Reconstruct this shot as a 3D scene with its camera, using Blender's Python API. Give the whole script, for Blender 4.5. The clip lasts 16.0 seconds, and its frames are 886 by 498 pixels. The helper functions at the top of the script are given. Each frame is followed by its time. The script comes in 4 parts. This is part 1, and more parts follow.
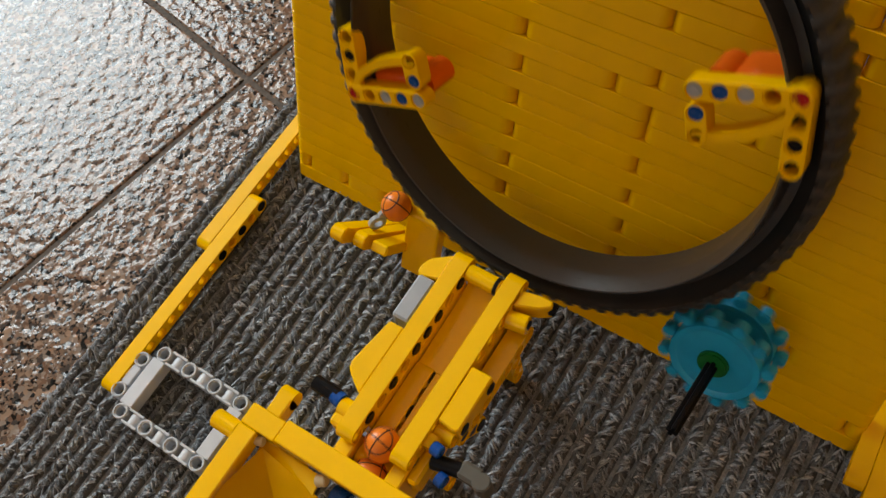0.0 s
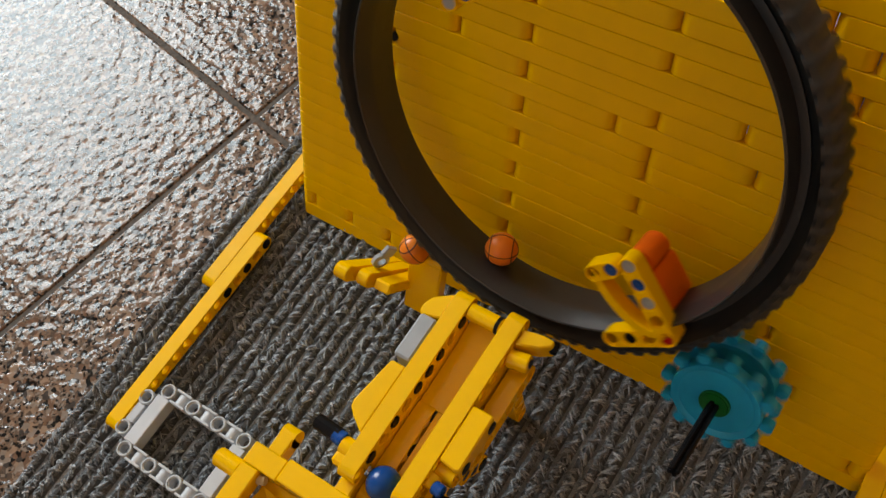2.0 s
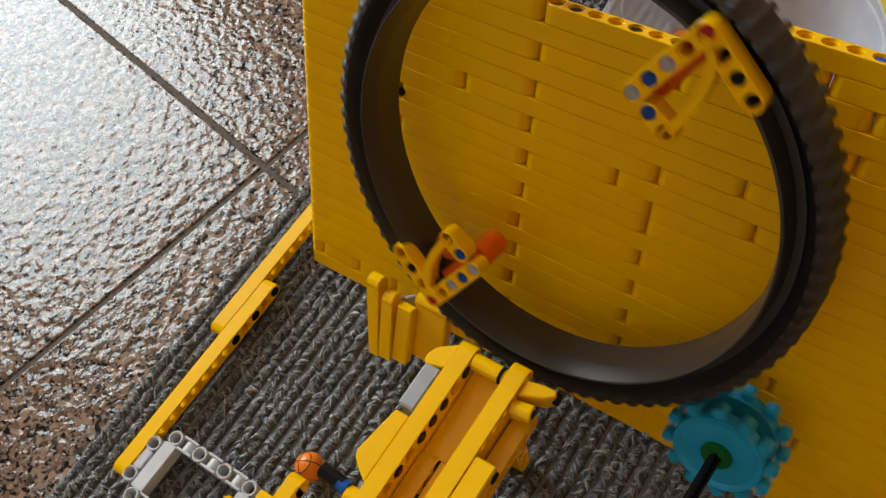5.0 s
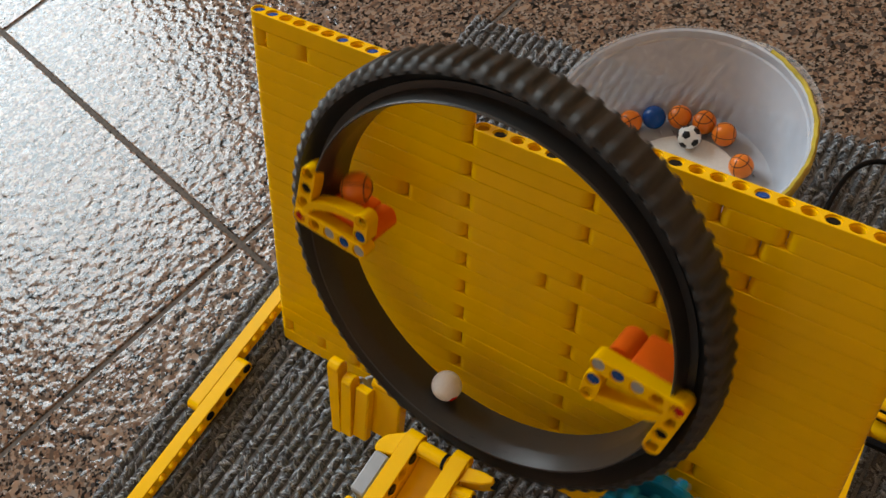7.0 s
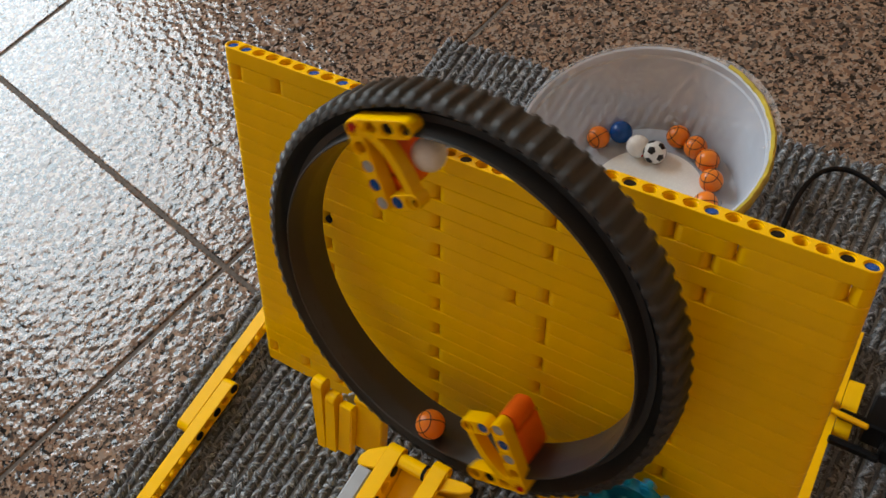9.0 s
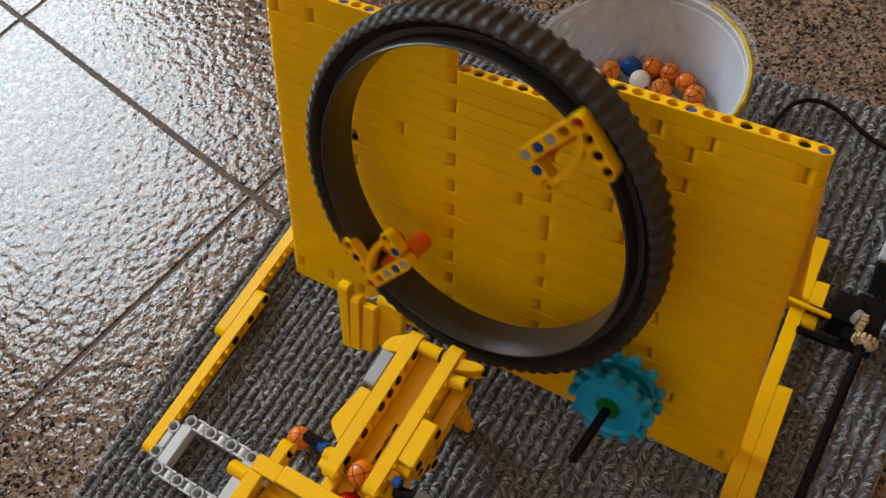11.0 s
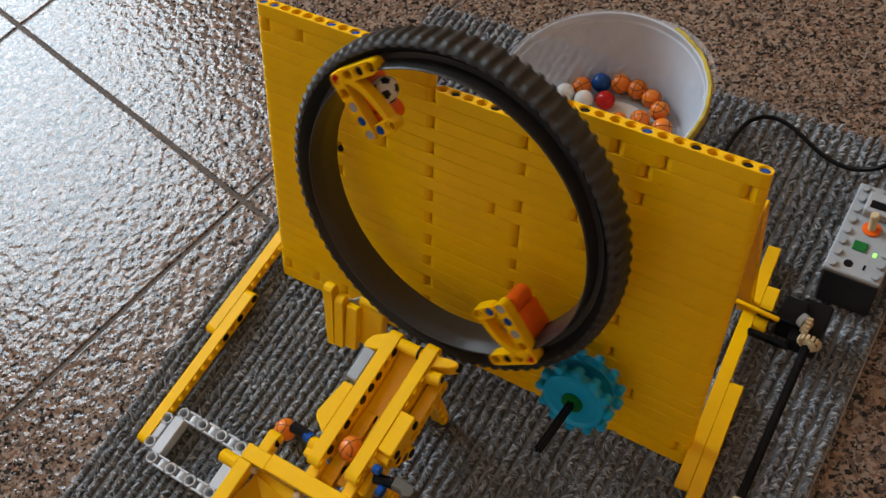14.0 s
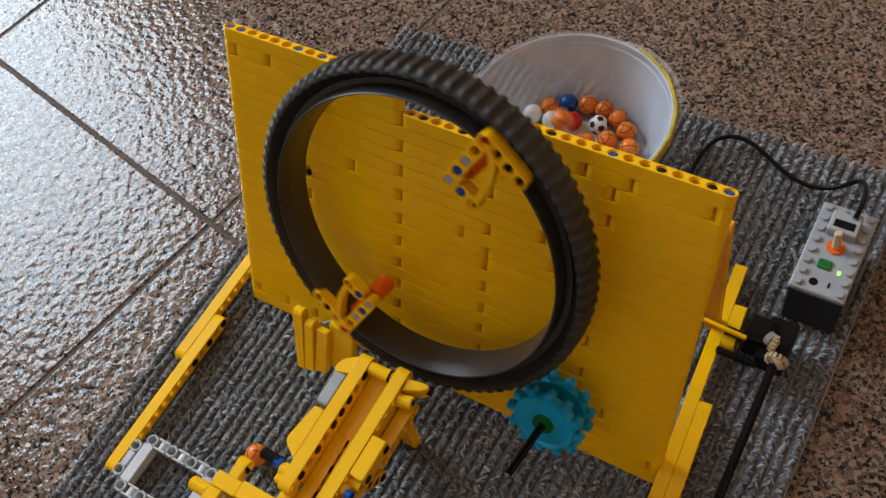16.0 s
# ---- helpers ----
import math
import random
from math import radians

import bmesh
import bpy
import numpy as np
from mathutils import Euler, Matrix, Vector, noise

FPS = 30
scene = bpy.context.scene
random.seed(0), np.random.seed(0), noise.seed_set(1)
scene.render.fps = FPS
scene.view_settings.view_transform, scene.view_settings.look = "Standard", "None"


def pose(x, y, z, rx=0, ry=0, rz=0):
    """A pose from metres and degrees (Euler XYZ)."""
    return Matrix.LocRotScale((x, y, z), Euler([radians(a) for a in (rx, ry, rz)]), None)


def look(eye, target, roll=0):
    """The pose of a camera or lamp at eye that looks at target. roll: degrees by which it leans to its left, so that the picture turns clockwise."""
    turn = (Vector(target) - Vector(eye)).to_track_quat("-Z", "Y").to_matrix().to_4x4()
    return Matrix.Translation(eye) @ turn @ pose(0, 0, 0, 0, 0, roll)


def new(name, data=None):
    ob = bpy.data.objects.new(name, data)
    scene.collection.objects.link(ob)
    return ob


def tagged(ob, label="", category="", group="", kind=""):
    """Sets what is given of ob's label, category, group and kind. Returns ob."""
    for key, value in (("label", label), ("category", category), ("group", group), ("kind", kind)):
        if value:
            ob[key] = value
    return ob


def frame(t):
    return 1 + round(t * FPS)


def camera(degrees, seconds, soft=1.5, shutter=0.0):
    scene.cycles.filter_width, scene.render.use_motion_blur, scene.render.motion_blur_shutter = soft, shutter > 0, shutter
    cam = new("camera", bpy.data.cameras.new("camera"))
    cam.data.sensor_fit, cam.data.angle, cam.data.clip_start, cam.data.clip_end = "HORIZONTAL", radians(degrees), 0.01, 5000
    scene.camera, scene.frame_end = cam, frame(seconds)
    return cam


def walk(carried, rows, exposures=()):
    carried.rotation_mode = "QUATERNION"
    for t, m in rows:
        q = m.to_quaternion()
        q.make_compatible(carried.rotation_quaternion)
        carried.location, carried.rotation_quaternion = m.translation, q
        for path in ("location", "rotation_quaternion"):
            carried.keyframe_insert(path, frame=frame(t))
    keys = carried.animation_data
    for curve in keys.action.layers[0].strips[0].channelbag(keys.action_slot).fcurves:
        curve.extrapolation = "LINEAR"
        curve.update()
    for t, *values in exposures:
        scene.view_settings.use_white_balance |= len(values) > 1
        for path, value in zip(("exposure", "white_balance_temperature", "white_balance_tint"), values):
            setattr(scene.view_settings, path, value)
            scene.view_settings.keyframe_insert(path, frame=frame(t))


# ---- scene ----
cam = camera(49.8, 16.0, shutter=0.22)
PATH = [
    (0, (0.26569, -0.15148, 0.40704), (0.04409, 0.04183, -0.11596), -18.00),
    (0.5, (0.26730, -0.14982, 0.40866), (0.04288, 0.04769, -0.11155), -17.81),
    (1, (0.26793, -0.14747, 0.41062), (0.03919, 0.05173, -0.10707), -18.07),
    (1.5, (0.26810, -0.14707, 0.41105), (0.03574, 0.05426, -0.10419), -18.20),
    (2, (0.26810, -0.14829, 0.41023), (0.03313, 0.05702, -0.10225), -17.96),
    (2.5, (0.26891, -0.14647, 0.41105), (0.03118, 0.05788, -0.10054), -18.42),
    (3, (0.26869, -0.14578, 0.41236), (0.03032, 0.05932, -0.09863), -18.44),
    (3.5, (0.27003, -0.14654, 0.41319), (0.02883, 0.06292, -0.09470), -18.09),
    (6, (0.27333, -0.14381, 0.42798), (0.01823, 0.07950, -0.06705), -17.58),
    (6.5, (0.28167, -0.12758, 0.44682), (0.02580, 0.09537, -0.04798), -18.04),
    (7, (0.29444, -0.11219, 0.45980), (0.03429, 0.10701, -0.03444), -19.45),
    (7.5, (0.29794, -0.10877, 0.46938), (0.04027, 0.11520, -0.02402), -19.64),
    (8, (0.30002, -0.10514, 0.47151), (0.04162, 0.11705, -0.02232), -20.80),
    (8.5, (0.30244, -0.10311, 0.47343), (0.04458, 0.11922, -0.02061), -21.19),
    (9, (0.30734, -0.11064, 0.47580), (0.04958, 0.11554, -0.01654), -20.39),
    (9.5, (0.32626, -0.13686, 0.49333), (0.06910, 0.08251, -0.00239), -21.22),
    (12, (0.33811, -0.17307, 0.50737), (0.09433, 0.04950, 0.00634), -19.25),
    (12.5, (0.33657, -0.17632, 0.50812), (0.09496, 0.04932, 0.00741), -18.48),
    (13, (0.33861, -0.17447, 0.51017), (0.09579, 0.04819, 0.00872), -18.98),
    (13.5, (0.34182, -0.17458, 0.51881), (0.09888, 0.04739, 0.01710), -18.98),
    (14, (0.35435, -0.17767, 0.53977), (0.11237, 0.04727, 0.03892), -18.59),
    (14.5, (0.35688, -0.17630, 0.54950), (0.11989, 0.05800, 0.05056), -17.20),
    (15, (0.35736, -0.17452, 0.54863), (0.12306, 0.06242, 0.04967), -16.84),
    (15.5, (0.35420, -0.17382, 0.54387), (0.12379, 0.06591, 0.04443), -16.37),
    (16, (0.35462, -0.17419, 0.54210), (0.12384, 0.06719, 0.04362), -16.40),
]
# the clip's white balance drifts from warm to cool
walk(cam, [(t, look(eye, target, roll)) for t, eye, target, roll in PATH],
     [(0, 0.0, 7150, 10), (3.5, 0.0, 7150, 10), (6.5, -0.02, 7000, 10), (9.0, 0.0, 6850, 10), (12.5, 0.0, 6650, 10), (16.0, -0.02, 6350, 10)])

# ---- world and light ----
world = bpy.data.worlds.new("world")
scene.world = world
world.use_nodes = True
wn = world.node_tree.nodes
sky = wn.new("ShaderNodeTexSky")
sky.sky_type, sky.sun_disc = "NISHITA", False
sky.sun_elevation, sky.sun_rotation = radians(35), radians(70)
world.node_tree.links.new(sky.outputs[0], wn["Background"].inputs[0])
wn["Background"].inputs[1].default_value = 0.08


def window_and_fill_light(name, w, h, power, m, colour):
    lamp = bpy.data.lights.new(name, "AREA")
    lamp.shape, lamp.size, lamp.size_y, lamp.energy, lamp.color = "RECTANGLE", w, h, power, colour
    ob = new(name, lamp)
    ob.matrix_world = m
    return ob


# daylight through the west window, and a weak unseen south lamp added as fill
window_and_fill_light("window_and_fill_light", 1.22, 1.46, 102, look((-2.27, 0.63, 1.60), (0.0, 0.35, 0.4)), (0.75, 0.89, 1.0))
window_and_fill_light("window_and_fill_light", 1.80, 1.70, 3.8, look((-0.30, -2.17, 1.25), (0.1, 0.05, 0.1)), (0.92, 0.97, 1.0))

# ---- small tools ----
L = 0.008
LEAN = -22.0
WALL = pose(0, 0, 0, LEAN)          # x along the board, y through it, z up it
HUB = (0.1508, 0.1359)                # wheel centre on the board
MESHES = {}


def smooth(me, angle=28):
    me.polygons.foreach_set("use_smooth", [True] * len(me.polygons))
    me.set_sharp_from_angle(angle=radians(angle))
    return me


def finish(name, bm, mat=None, angle=28):
    bmesh.ops.recalc_face_normals(bm, faces=bm.faces)
    me = bpy.data.meshes.new(name)
    bm.to_mesh(me)
    bm.free()
    if mat:
        me.materials.append(mat)
    return smooth(me, angle)


def put(name, me, mat=None, parent=None, m=None, label=""):
    """One mesh object; with another material the mesh is copied once and kept."""
    if mat and (not me.materials or me.materials[0] != mat):
        key = (me.name, mat.name)
        if key not in MESHES:
            c = me.copy()
            c.materials.clear()
            c.materials.append(mat)
            MESHES[key] = c
        me = MESHES[key]
    ob = new(name, me)
    ob.parent = parent
    if m is not None:
        ob.matrix_local = m
    if label:
        ob["label"] = label
    return ob


def part(name, bm, mat, parent, label="", m=None):
    return put(name, finish(name, bm, mat), None, parent, m, label)


def thing(name, label, category, group="", kind="", m=None):
    ob = new(name)
    ob.empty_display_size = 0.01
    if m is not None:
        ob.matrix_world = m
    return tagged(ob, label, category, group, kind)


def add_box(bm, a, b, bevel=0.0006, m=None, seg=1):
    c = [(p + q) / 2 for p, q in zip(a, b)]
    s = [abs(q - p) for p, q in zip(a, b)]
    g = bmesh.ops.create_cube(bm, size=1.0, matrix=Matrix.Translation(c) @ Matrix.Diagonal((*s, 1)))
    vs = g["verts"]
    if bevel:
        es = list({e for v in vs for e in v.link_edges})
        g2 = bmesh.ops.bevel(bm, geom=es, offset=bevel, segments=seg, affect="EDGES", profile=0.5)
        vs = g2["verts"]
    if m is not None:
        bmesh.ops.transform(bm, matrix=m, verts=vs)
    return bm


def box(a, b, bevel=0.0006, m=None):
    return add_box(bmesh.new(), a, b, bevel, m)


def add_tube(bm, p, q, r, seg=16, r2=None, bevel=0.0):
    p, q = Vector(p), Vector(q)
    d = q - p
    rot = d.to_track_quat("Z", "Y").to_matrix().to_4x4()
    g = bmesh.ops.create_cone(bm, cap_ends=True, segments=seg, radius1=r, radius2=r if r2 is None else r2, depth=d.length,
                              matrix=Matrix.Translation((p + q) / 2) @ rot)
    if bevel:
        es = [e for e in {e for v in g["verts"] for e in v.link_edges} if any(len(f.verts) > 4 for f in e.link_faces)]
        bmesh.ops.bevel(bm, geom=es, offset=bevel, segments=2, affect="EDGES")
    return bm


def tube(p, q, r, seg=16, r2=None, bevel=0.0):
    return add_tube(bmesh.new(), p, q, r, seg, r2, bevel)


def plate(outline, holes, h0, h1, chamfer=0.0, hole_r=0.0025, hole_seg=14, bore=0.0031, bore_depth=0.0008):
    """A flat piece with an outline in x and y, round holes through it, between the heights h0 and h1."""
    bm = bmesh.new()

    def ring(pts, z):
        return [bm.verts.new((x, y, z)) for x, y in pts]

    def close(a, b):
        for i in range(len(a)):
            j = (i + 1) % len(a)
            bm.faces.new((a[i], a[j], b[j], b[i]))

    def edges_of(r):
        return [bm.edges.get((r[i], r[(i + 1) % len(r)])) or bm.edges.new((r[i], r[(i + 1) % len(r)])) for i in range(len(r))]

    def inset(pts, d):
        out = []
        n = len(pts)
        for i in range(n):
            a, b, c = Vector(pts[i - 1]), Vector(pts[i]), Vector(pts[(i + 1) % n])
            t = (c - a).normalized()
            nrm = Vector((-t.y, t.x))
            out.append(tuple(b + nrm * d))
        return out

    area = sum(outline[i - 1][0] * outline[i][1] - outline[i][0] * outline[i - 1][1] for i in range(len(outline)))
    if area < 0:
        outline = outline[::-1]
    inner = inset(outline, chamfer) if chamfer else outline
    top, bottom = ring(inner, h1), ring(inner, h0)
    if chamfer:
        t2, b2 = ring(outline, h1 - chamfer), ring(outline, h0 + chamfer)
        close(t2, top), close(b2, t2), close(bottom, b2)
    else:
        close(bottom, top)
    te, be = edges_of(top), edges_of(bottom)
    for x, y in holes:
        pts = [(math.cos(i * 2 * math.pi / hole_seg), math.sin(i * 2 * math.pi / hole_seg)) for i in range(hole_seg)]
        rings = [ring([(x + r * c, y + r * s) for c, s in pts], z) for r, z in
                 ((bore, h1), (bore, h1 - bore_depth), (hole_r, h1 - bore_depth), (hole_r, h0 + bore_depth), (bore, h0 + bore_depth), (bore, h0))]
        for a, b in zip(rings, rings[1:]):
            close(a, b)
        te += edges_of(rings[0])
        be += edges_of(rings[-1])
    bmesh.ops.triangle_fill(bm, edges=te, use_beauty=True)
    bmesh.ops.triangle_fill(bm, edges=be, use_beauty=True)
    return bm


def capsule(n, w=0.0076, seg=8):
    """The outline of a straight beam of n holes, the first at the origin."""
    r, pts = w / 2, []
    for i in range(seg + 1):
        a = -math.pi / 2 + math.pi * i / seg
        pts.append(((n - 1) * L + r * math.cos(a), r * math.sin(a)))
    if n > 1:
        pts += [((n - 1) * L - 0.0005, r), (0.0005, r)]
    for i in range(seg + 1):
        a = math.pi / 2 + math.pi * i / seg
        pts.append((r * math.cos(a), r * math.sin(a)))
    if n > 1:
        pts += [(0.0005, -r), ((n - 1) * L - 0.0005, -r)]
    return pts


def beam_mesh(n, holes=True, w=0.0076, h=0.0078, chamfer=0.00025):
    key = ("beam", n, holes, w, h)
    if key not in MESHES:
        bm = plate(capsule(n, w), [(i * L, 0) for i in range(n)] if holes else [], -h / 2, h / 2, chamfer)
        MESHES[key] = finish("liftarm_%d" % n, bm)
    return MESHES[key]


# ---- materials ----
def material(name):
    mat = bpy.data.materials.new(name)
    mat.use_nodes = True
    nt = mat.node_tree
    return mat, nt, nt.nodes["Principled BSDF"]


def ramp(nt, fac, stops):
    r = nt.nodes.new("ShaderNodeValToRGB")
    els = r.color_ramp.elements
    while len(els) < len(stops):
        els.new(0.5)
    for e, (p, c) in zip(els, stops):
        e.position, e.color = p, (*c, 1) if len(c) == 3 else c
    nt.links.new(fac, r.inputs[0])
    return r.outputs[0]


def noise_node(nt, scale, detail=4, rough=0.55, coord=None):
    if coord is None:
        tc = nt.nodes.new("ShaderNodeTexCoord")
        coord = tc.outputs["Object"]
    n = nt.nodes.new("ShaderNodeTexNoise")
    n.inputs["Scale"].default_value, n.inputs["Detail"].default_value, n.inputs["Roughness"].default_value = scale, detail, rough
    nt.links.new(coord, n.inputs["Vector"])
    return n.outputs["Fac"], coord


def bump(nt, bsdf, height, strength, distance):
    b = nt.nodes.new("ShaderNodeBump")
    b.inputs["Strength"].default_value, b.inputs["Distance"].default_value = strength, distance
    nt.links.new(height, b.inputs["Height"])
    nt.links.new(b.outputs[0], bsdf.inputs["Normal"])


def plastic(name, colour, rough=0.28, vary=0.06, transmission=0.0, spec=0.3):
    mat, nt, b = material(name)
    f, co = noise_node(nt, 90, 3)
    info = nt.nodes.new("ShaderNodeObjectInfo")
    lo = tuple(c * (1 - vary) for c in colour)
    hi = tuple(min(1, c * (1 + vary)) for c in colour)
    col = ramp(nt, f, [(0.35, lo), (0.65, hi)])
    mix = nt.nodes.new("ShaderNodeHueSaturation")
    mr = nt.nodes.new("ShaderNodeMapRange")
    mr.inputs["To Min"].default_value, mr.inputs["To Max"].default_value = 1 - vary, 1 + vary * 0.6
    nt.links.new(info.outputs["Random"], mr.inputs[0])
    nt.links.new(mr.outputs[0], mix.inputs["Value"])
    nt.links.new(col, mix.inputs["Color"])
    nt.links.new(mix.outputs[0], b.inputs["Base Color"])
    f2, _ = noise_node(nt, 700, 2, 0.5, co)
    r = nt.nodes.new("ShaderNodeMapRange")
    r.inputs["To Min"].default_value, r.inputs["To Max"].default_value = rough * 0.75, rough * 1.35
    nt.links.new(f2, r.inputs[0])
    nt.links.new(r.outputs[0], b.inputs["Roughness"])
    f3, _ = noise_node(nt, 160, 2, 0.5, co)
    bump(nt, b, f3, 0.12, 0.0004)
    b.inputs["Transmission Weight"].default_value = transmission
    b.inputs["IOR"].default_value = 1.53
    b.inputs["Specular IOR Level"].default_value = spec
    return mat


YELLOW = plastic("yellow_plastic", (0.94, 0.530, 0.0016), 0.20, 0.02, spec=0.26)
ORANGE = plastic("orange_plastic", (0.84, 0.13, 0.01), 0.22)
GREY = plastic("light_grey_plastic", (0.36, 0.38, 0.40), 0.3)
WHITEGREY = plastic("pale_grey_plastic", (0.55, 0.57, 0.60), 0.3)
BLACK = plastic("black_plastic", (0.006, 0.006, 0.007), 0.3, spec=0.12)
BLUE = plastic("blue_plastic", (0.004, 0.07, 0.32), 0.25)
RED = plastic("red_plastic", (0.45, 0.012, 0.008), 0.25)
GREEN = plastic("green_plastic", (0.005, 0.14, 0.025), 0.3)
TAN = plastic("tan_plastic", (0.62, 0.50, 0.30), 0.35)
PINGREY = plastic("dark_tan_grey_plastic", (0.11, 0.10, 0.082), 0.35)
TEAL = plastic("azure_plastic", (0.010, 0.43, 0.76), 0.16, transmission=0.2)
WHITE = plastic("white_plastic", (0.80, 0.79, 0.76), 0.25, 0.03)
DARKGREY = plastic("dark_grey_plastic", (0.015, 0.015, 0.017), 0.35)
BRONZE = plastic("rim_plastic", (0.028, 0.028, 0.028), 0.30, spec=0.5)


def rubber():
    mat, nt, b = material("tyre_rubber")
    f, co = noise_node(nt, 60, 5)
    nt.links.new(ramp(nt, f, [(0.3, (0.015, 0.015, 0.0142)), (0.7, (0.029, 0.028, 0.026))]), b.inputs["Base Color"])
    f2, _ = noise_node(nt, 900, 3, 0.6, co)
    r = nt.nodes.new("ShaderNodeMapRange")
    r.inputs["To Min"].default_value, r.inputs["To Max"].default_value = 0.40, 0.56
    nt.links.new(f, r.inputs[0])
    nt.links.new(r.outputs[0], b.inputs["Roughness"])
    bump(nt, b, f2, 0.15, 0.0003)
    return mat


RUBBER = rubber()


def granite():
    mat, nt, b = material("speckled_granite")
    tc = nt.nodes.new("ShaderNodeTexCoord")
    co = tc.outputs["Object"]
    info = nt.nodes.new("ShaderNodeObjectInfo")
    add = nt.nodes.new("ShaderNodeVectorMath")
    add.operation = "MULTIPLY_ADD"
    add.inputs[1].default_value = (1, 1, 1)
    nt.links.new(co, add.inputs[0])
    comb = nt.nodes.new("ShaderNodeCombineXYZ")
    nt.links.new(info.outputs["Random"], comb.inputs[0])
    nt.links.new(info.outputs["Random"], comb.inputs[2])
    nt.links.new(comb.outputs[0], add.inputs[2])
    co = add.outputs[0]
    # warp the cells a little so that the grains are ragged
    wf, _ = noise_node(nt, 260, 3, 0.6, co)
    warp = nt.nodes.new("ShaderNodeVectorMath")
    warp.operation = "MULTIPLY_ADD"
    warp.inputs[1].default_value = (0.0026, 0.0026, 0.0026)
    nt.links.new(wf, warp.inputs[0])
    nt.links.new(co, warp.inputs[2])

    def cells(scale):
        v = nt.nodes.new("ShaderNodeTexVoronoi")
        v.inputs["Scale"].default_value = scale
        nt.links.new(warp.outputs[0], v.inputs["Vector"])
        sep = nt.nodes.new("ShaderNodeSeparateColor")
        nt.links.new(v.outputs["Color"], sep.inputs[0])
        return sep.outputs[0]

    big = ramp(nt, cells(400), [(0.0, (0.151, 0.084, 0.054)), (0.20, (0.267, 0.175, 0.120)), (0.40, (0.096, 0.063, 0.046)), (0.52, (0.230, 0.175, 0.138)), (0.66, (0.055, 0.043, 0.037)), (0.78, (0.007, 0.007, 0.007))])
    big.node.color_ramp.interpolation = "CONSTANT"
    small = ramp(nt, cells(780), [(0.0, (0.193, 0.120, 0.081)), (0.35, (0.129, 0.090, 0.068)), (0.6, (0.248, 0.193, 0.156)), (0.74, (0.010, 0.009, 0.009))])
    small.node.color_ramp.interpolation = "CONSTANT"
    # fine grains lie in patches between the coarse ones
    pick = ramp(nt, noise_node(nt, 150, 2, 0.5, co)[0], [(0.50, (0, 0, 0)), (0.54, (1, 1, 1))])
    mix = nt.nodes.new("ShaderNodeMix")
    mix.data_type = "RGBA"
    nt.links.new(pick, mix.inputs["Factor"])
    nt.links.new(big, mix.inputs["A"])
    nt.links.new(small, mix.inputs["B"])
    nt.links.new(mix.outputs["Result"], b.inputs["Base Color"])
    b.inputs["Specular IOR Level"].default_value = 0.28
    f2, _ = noise_node(nt, 130, 3, 0.5, co)
    r = nt.nodes.new("ShaderNodeMapRange")
    r.inputs["To Min"].default_value, r.inputs["To Max"].default_value = 0.09, 0.16
    nt.links.new(f2, r.inputs[0])
    nt.links.new(r.outputs[0], b.inputs["Roughness"])
    f3, _ = noise_node(nt, 150, 1.8, 0.5, co)
    bump(nt, b, f3, 0.6, 0.0017)
    return mat


GRANITE = granite()


def grout():
    mat, nt, b = material("cement_grout")
    f, _ = noise_node(nt, 300, 4)
    nt.links.new(ramp(nt, f, [(0.3, (0.045, 0.035, 0.027)), (0.7, (0.125, 0.10, 0.08))]), b.inputs["Base Color"])
    b.inputs["Roughness"].default_value = 0.85
    return mat


GROUT = grout()


def carpet():
    mat, nt, b = material("grey_loop_pile")
    geo = nt.nodes.new("ShaderNodeNewGeometry")
    f, co = noise_node(nt, 34, 4, 0.6)
    f2, _ = noise_node(nt, 1500, 3, 0.7, co)
    isl = ramp(nt, geo.outputs["Random Per Island"], [(0.0, (0.20, 0.211, 0.226)), (0.45, (0.32, 0.336, 0.356)), (0.8, (0.45, 0.470, 0.495)), (1.0, (0.62, 0.646, 0.675))])
    m1 = nt.nodes.new("ShaderNodeMix")
    m1.data_type, m1.blend_type = "RGBA", "MULTIPLY"
    m1.inputs["Factor"].default_value = 1.0
    nt.links.new(isl, m1.inputs["A"])
    nt.links.new(ramp(nt, f, [(0.25, (0.72, 0.72, 0.73)), (0.75, (1.15, 1.14, 1.13))]), m1.inputs["B"])
    m2 = nt.nodes.new("ShaderNodeMix")
    m2.data_type, m2.blend_type = "RGBA", "MULTIPLY"
    m2.inputs["Factor"].default_value = 1.0
    nt.links.new(m1.outputs["Result"], m2.inputs["A"])
    nt.links.new(ramp(nt, f2, [(0.3, (0.6, 0.6, 0.6)), (0.7, (1.35, 1.35, 1.35))]), m2.inputs["B"])
    nt.links.new(m2.outputs["Result"], b.inputs["Base Color"])
    b.inputs["Roughness"].default_value = 0.95
    b.inputs["Specular IOR Level"].default_value = 0.15
    bump(nt, b, f2, 0.8, 0.0008)
    return mat


CARPET = carpet()


# the shade in the gaps between strands is put into this darker colour
def core():
    mat, nt, b = material("shaded_yarn_core")
    f, _ = noise_node(nt, 900, 4, 0.7)
    nt.links.new(ramp(nt, f, [(0.3, (0.05, 0.051, 0.054)), (0.7, (0.16, 0.161, 0.165))]), b.inputs["Base Color"])
    b.inputs["Roughness"].default_value = 0.95
    return mat


CORE = core()


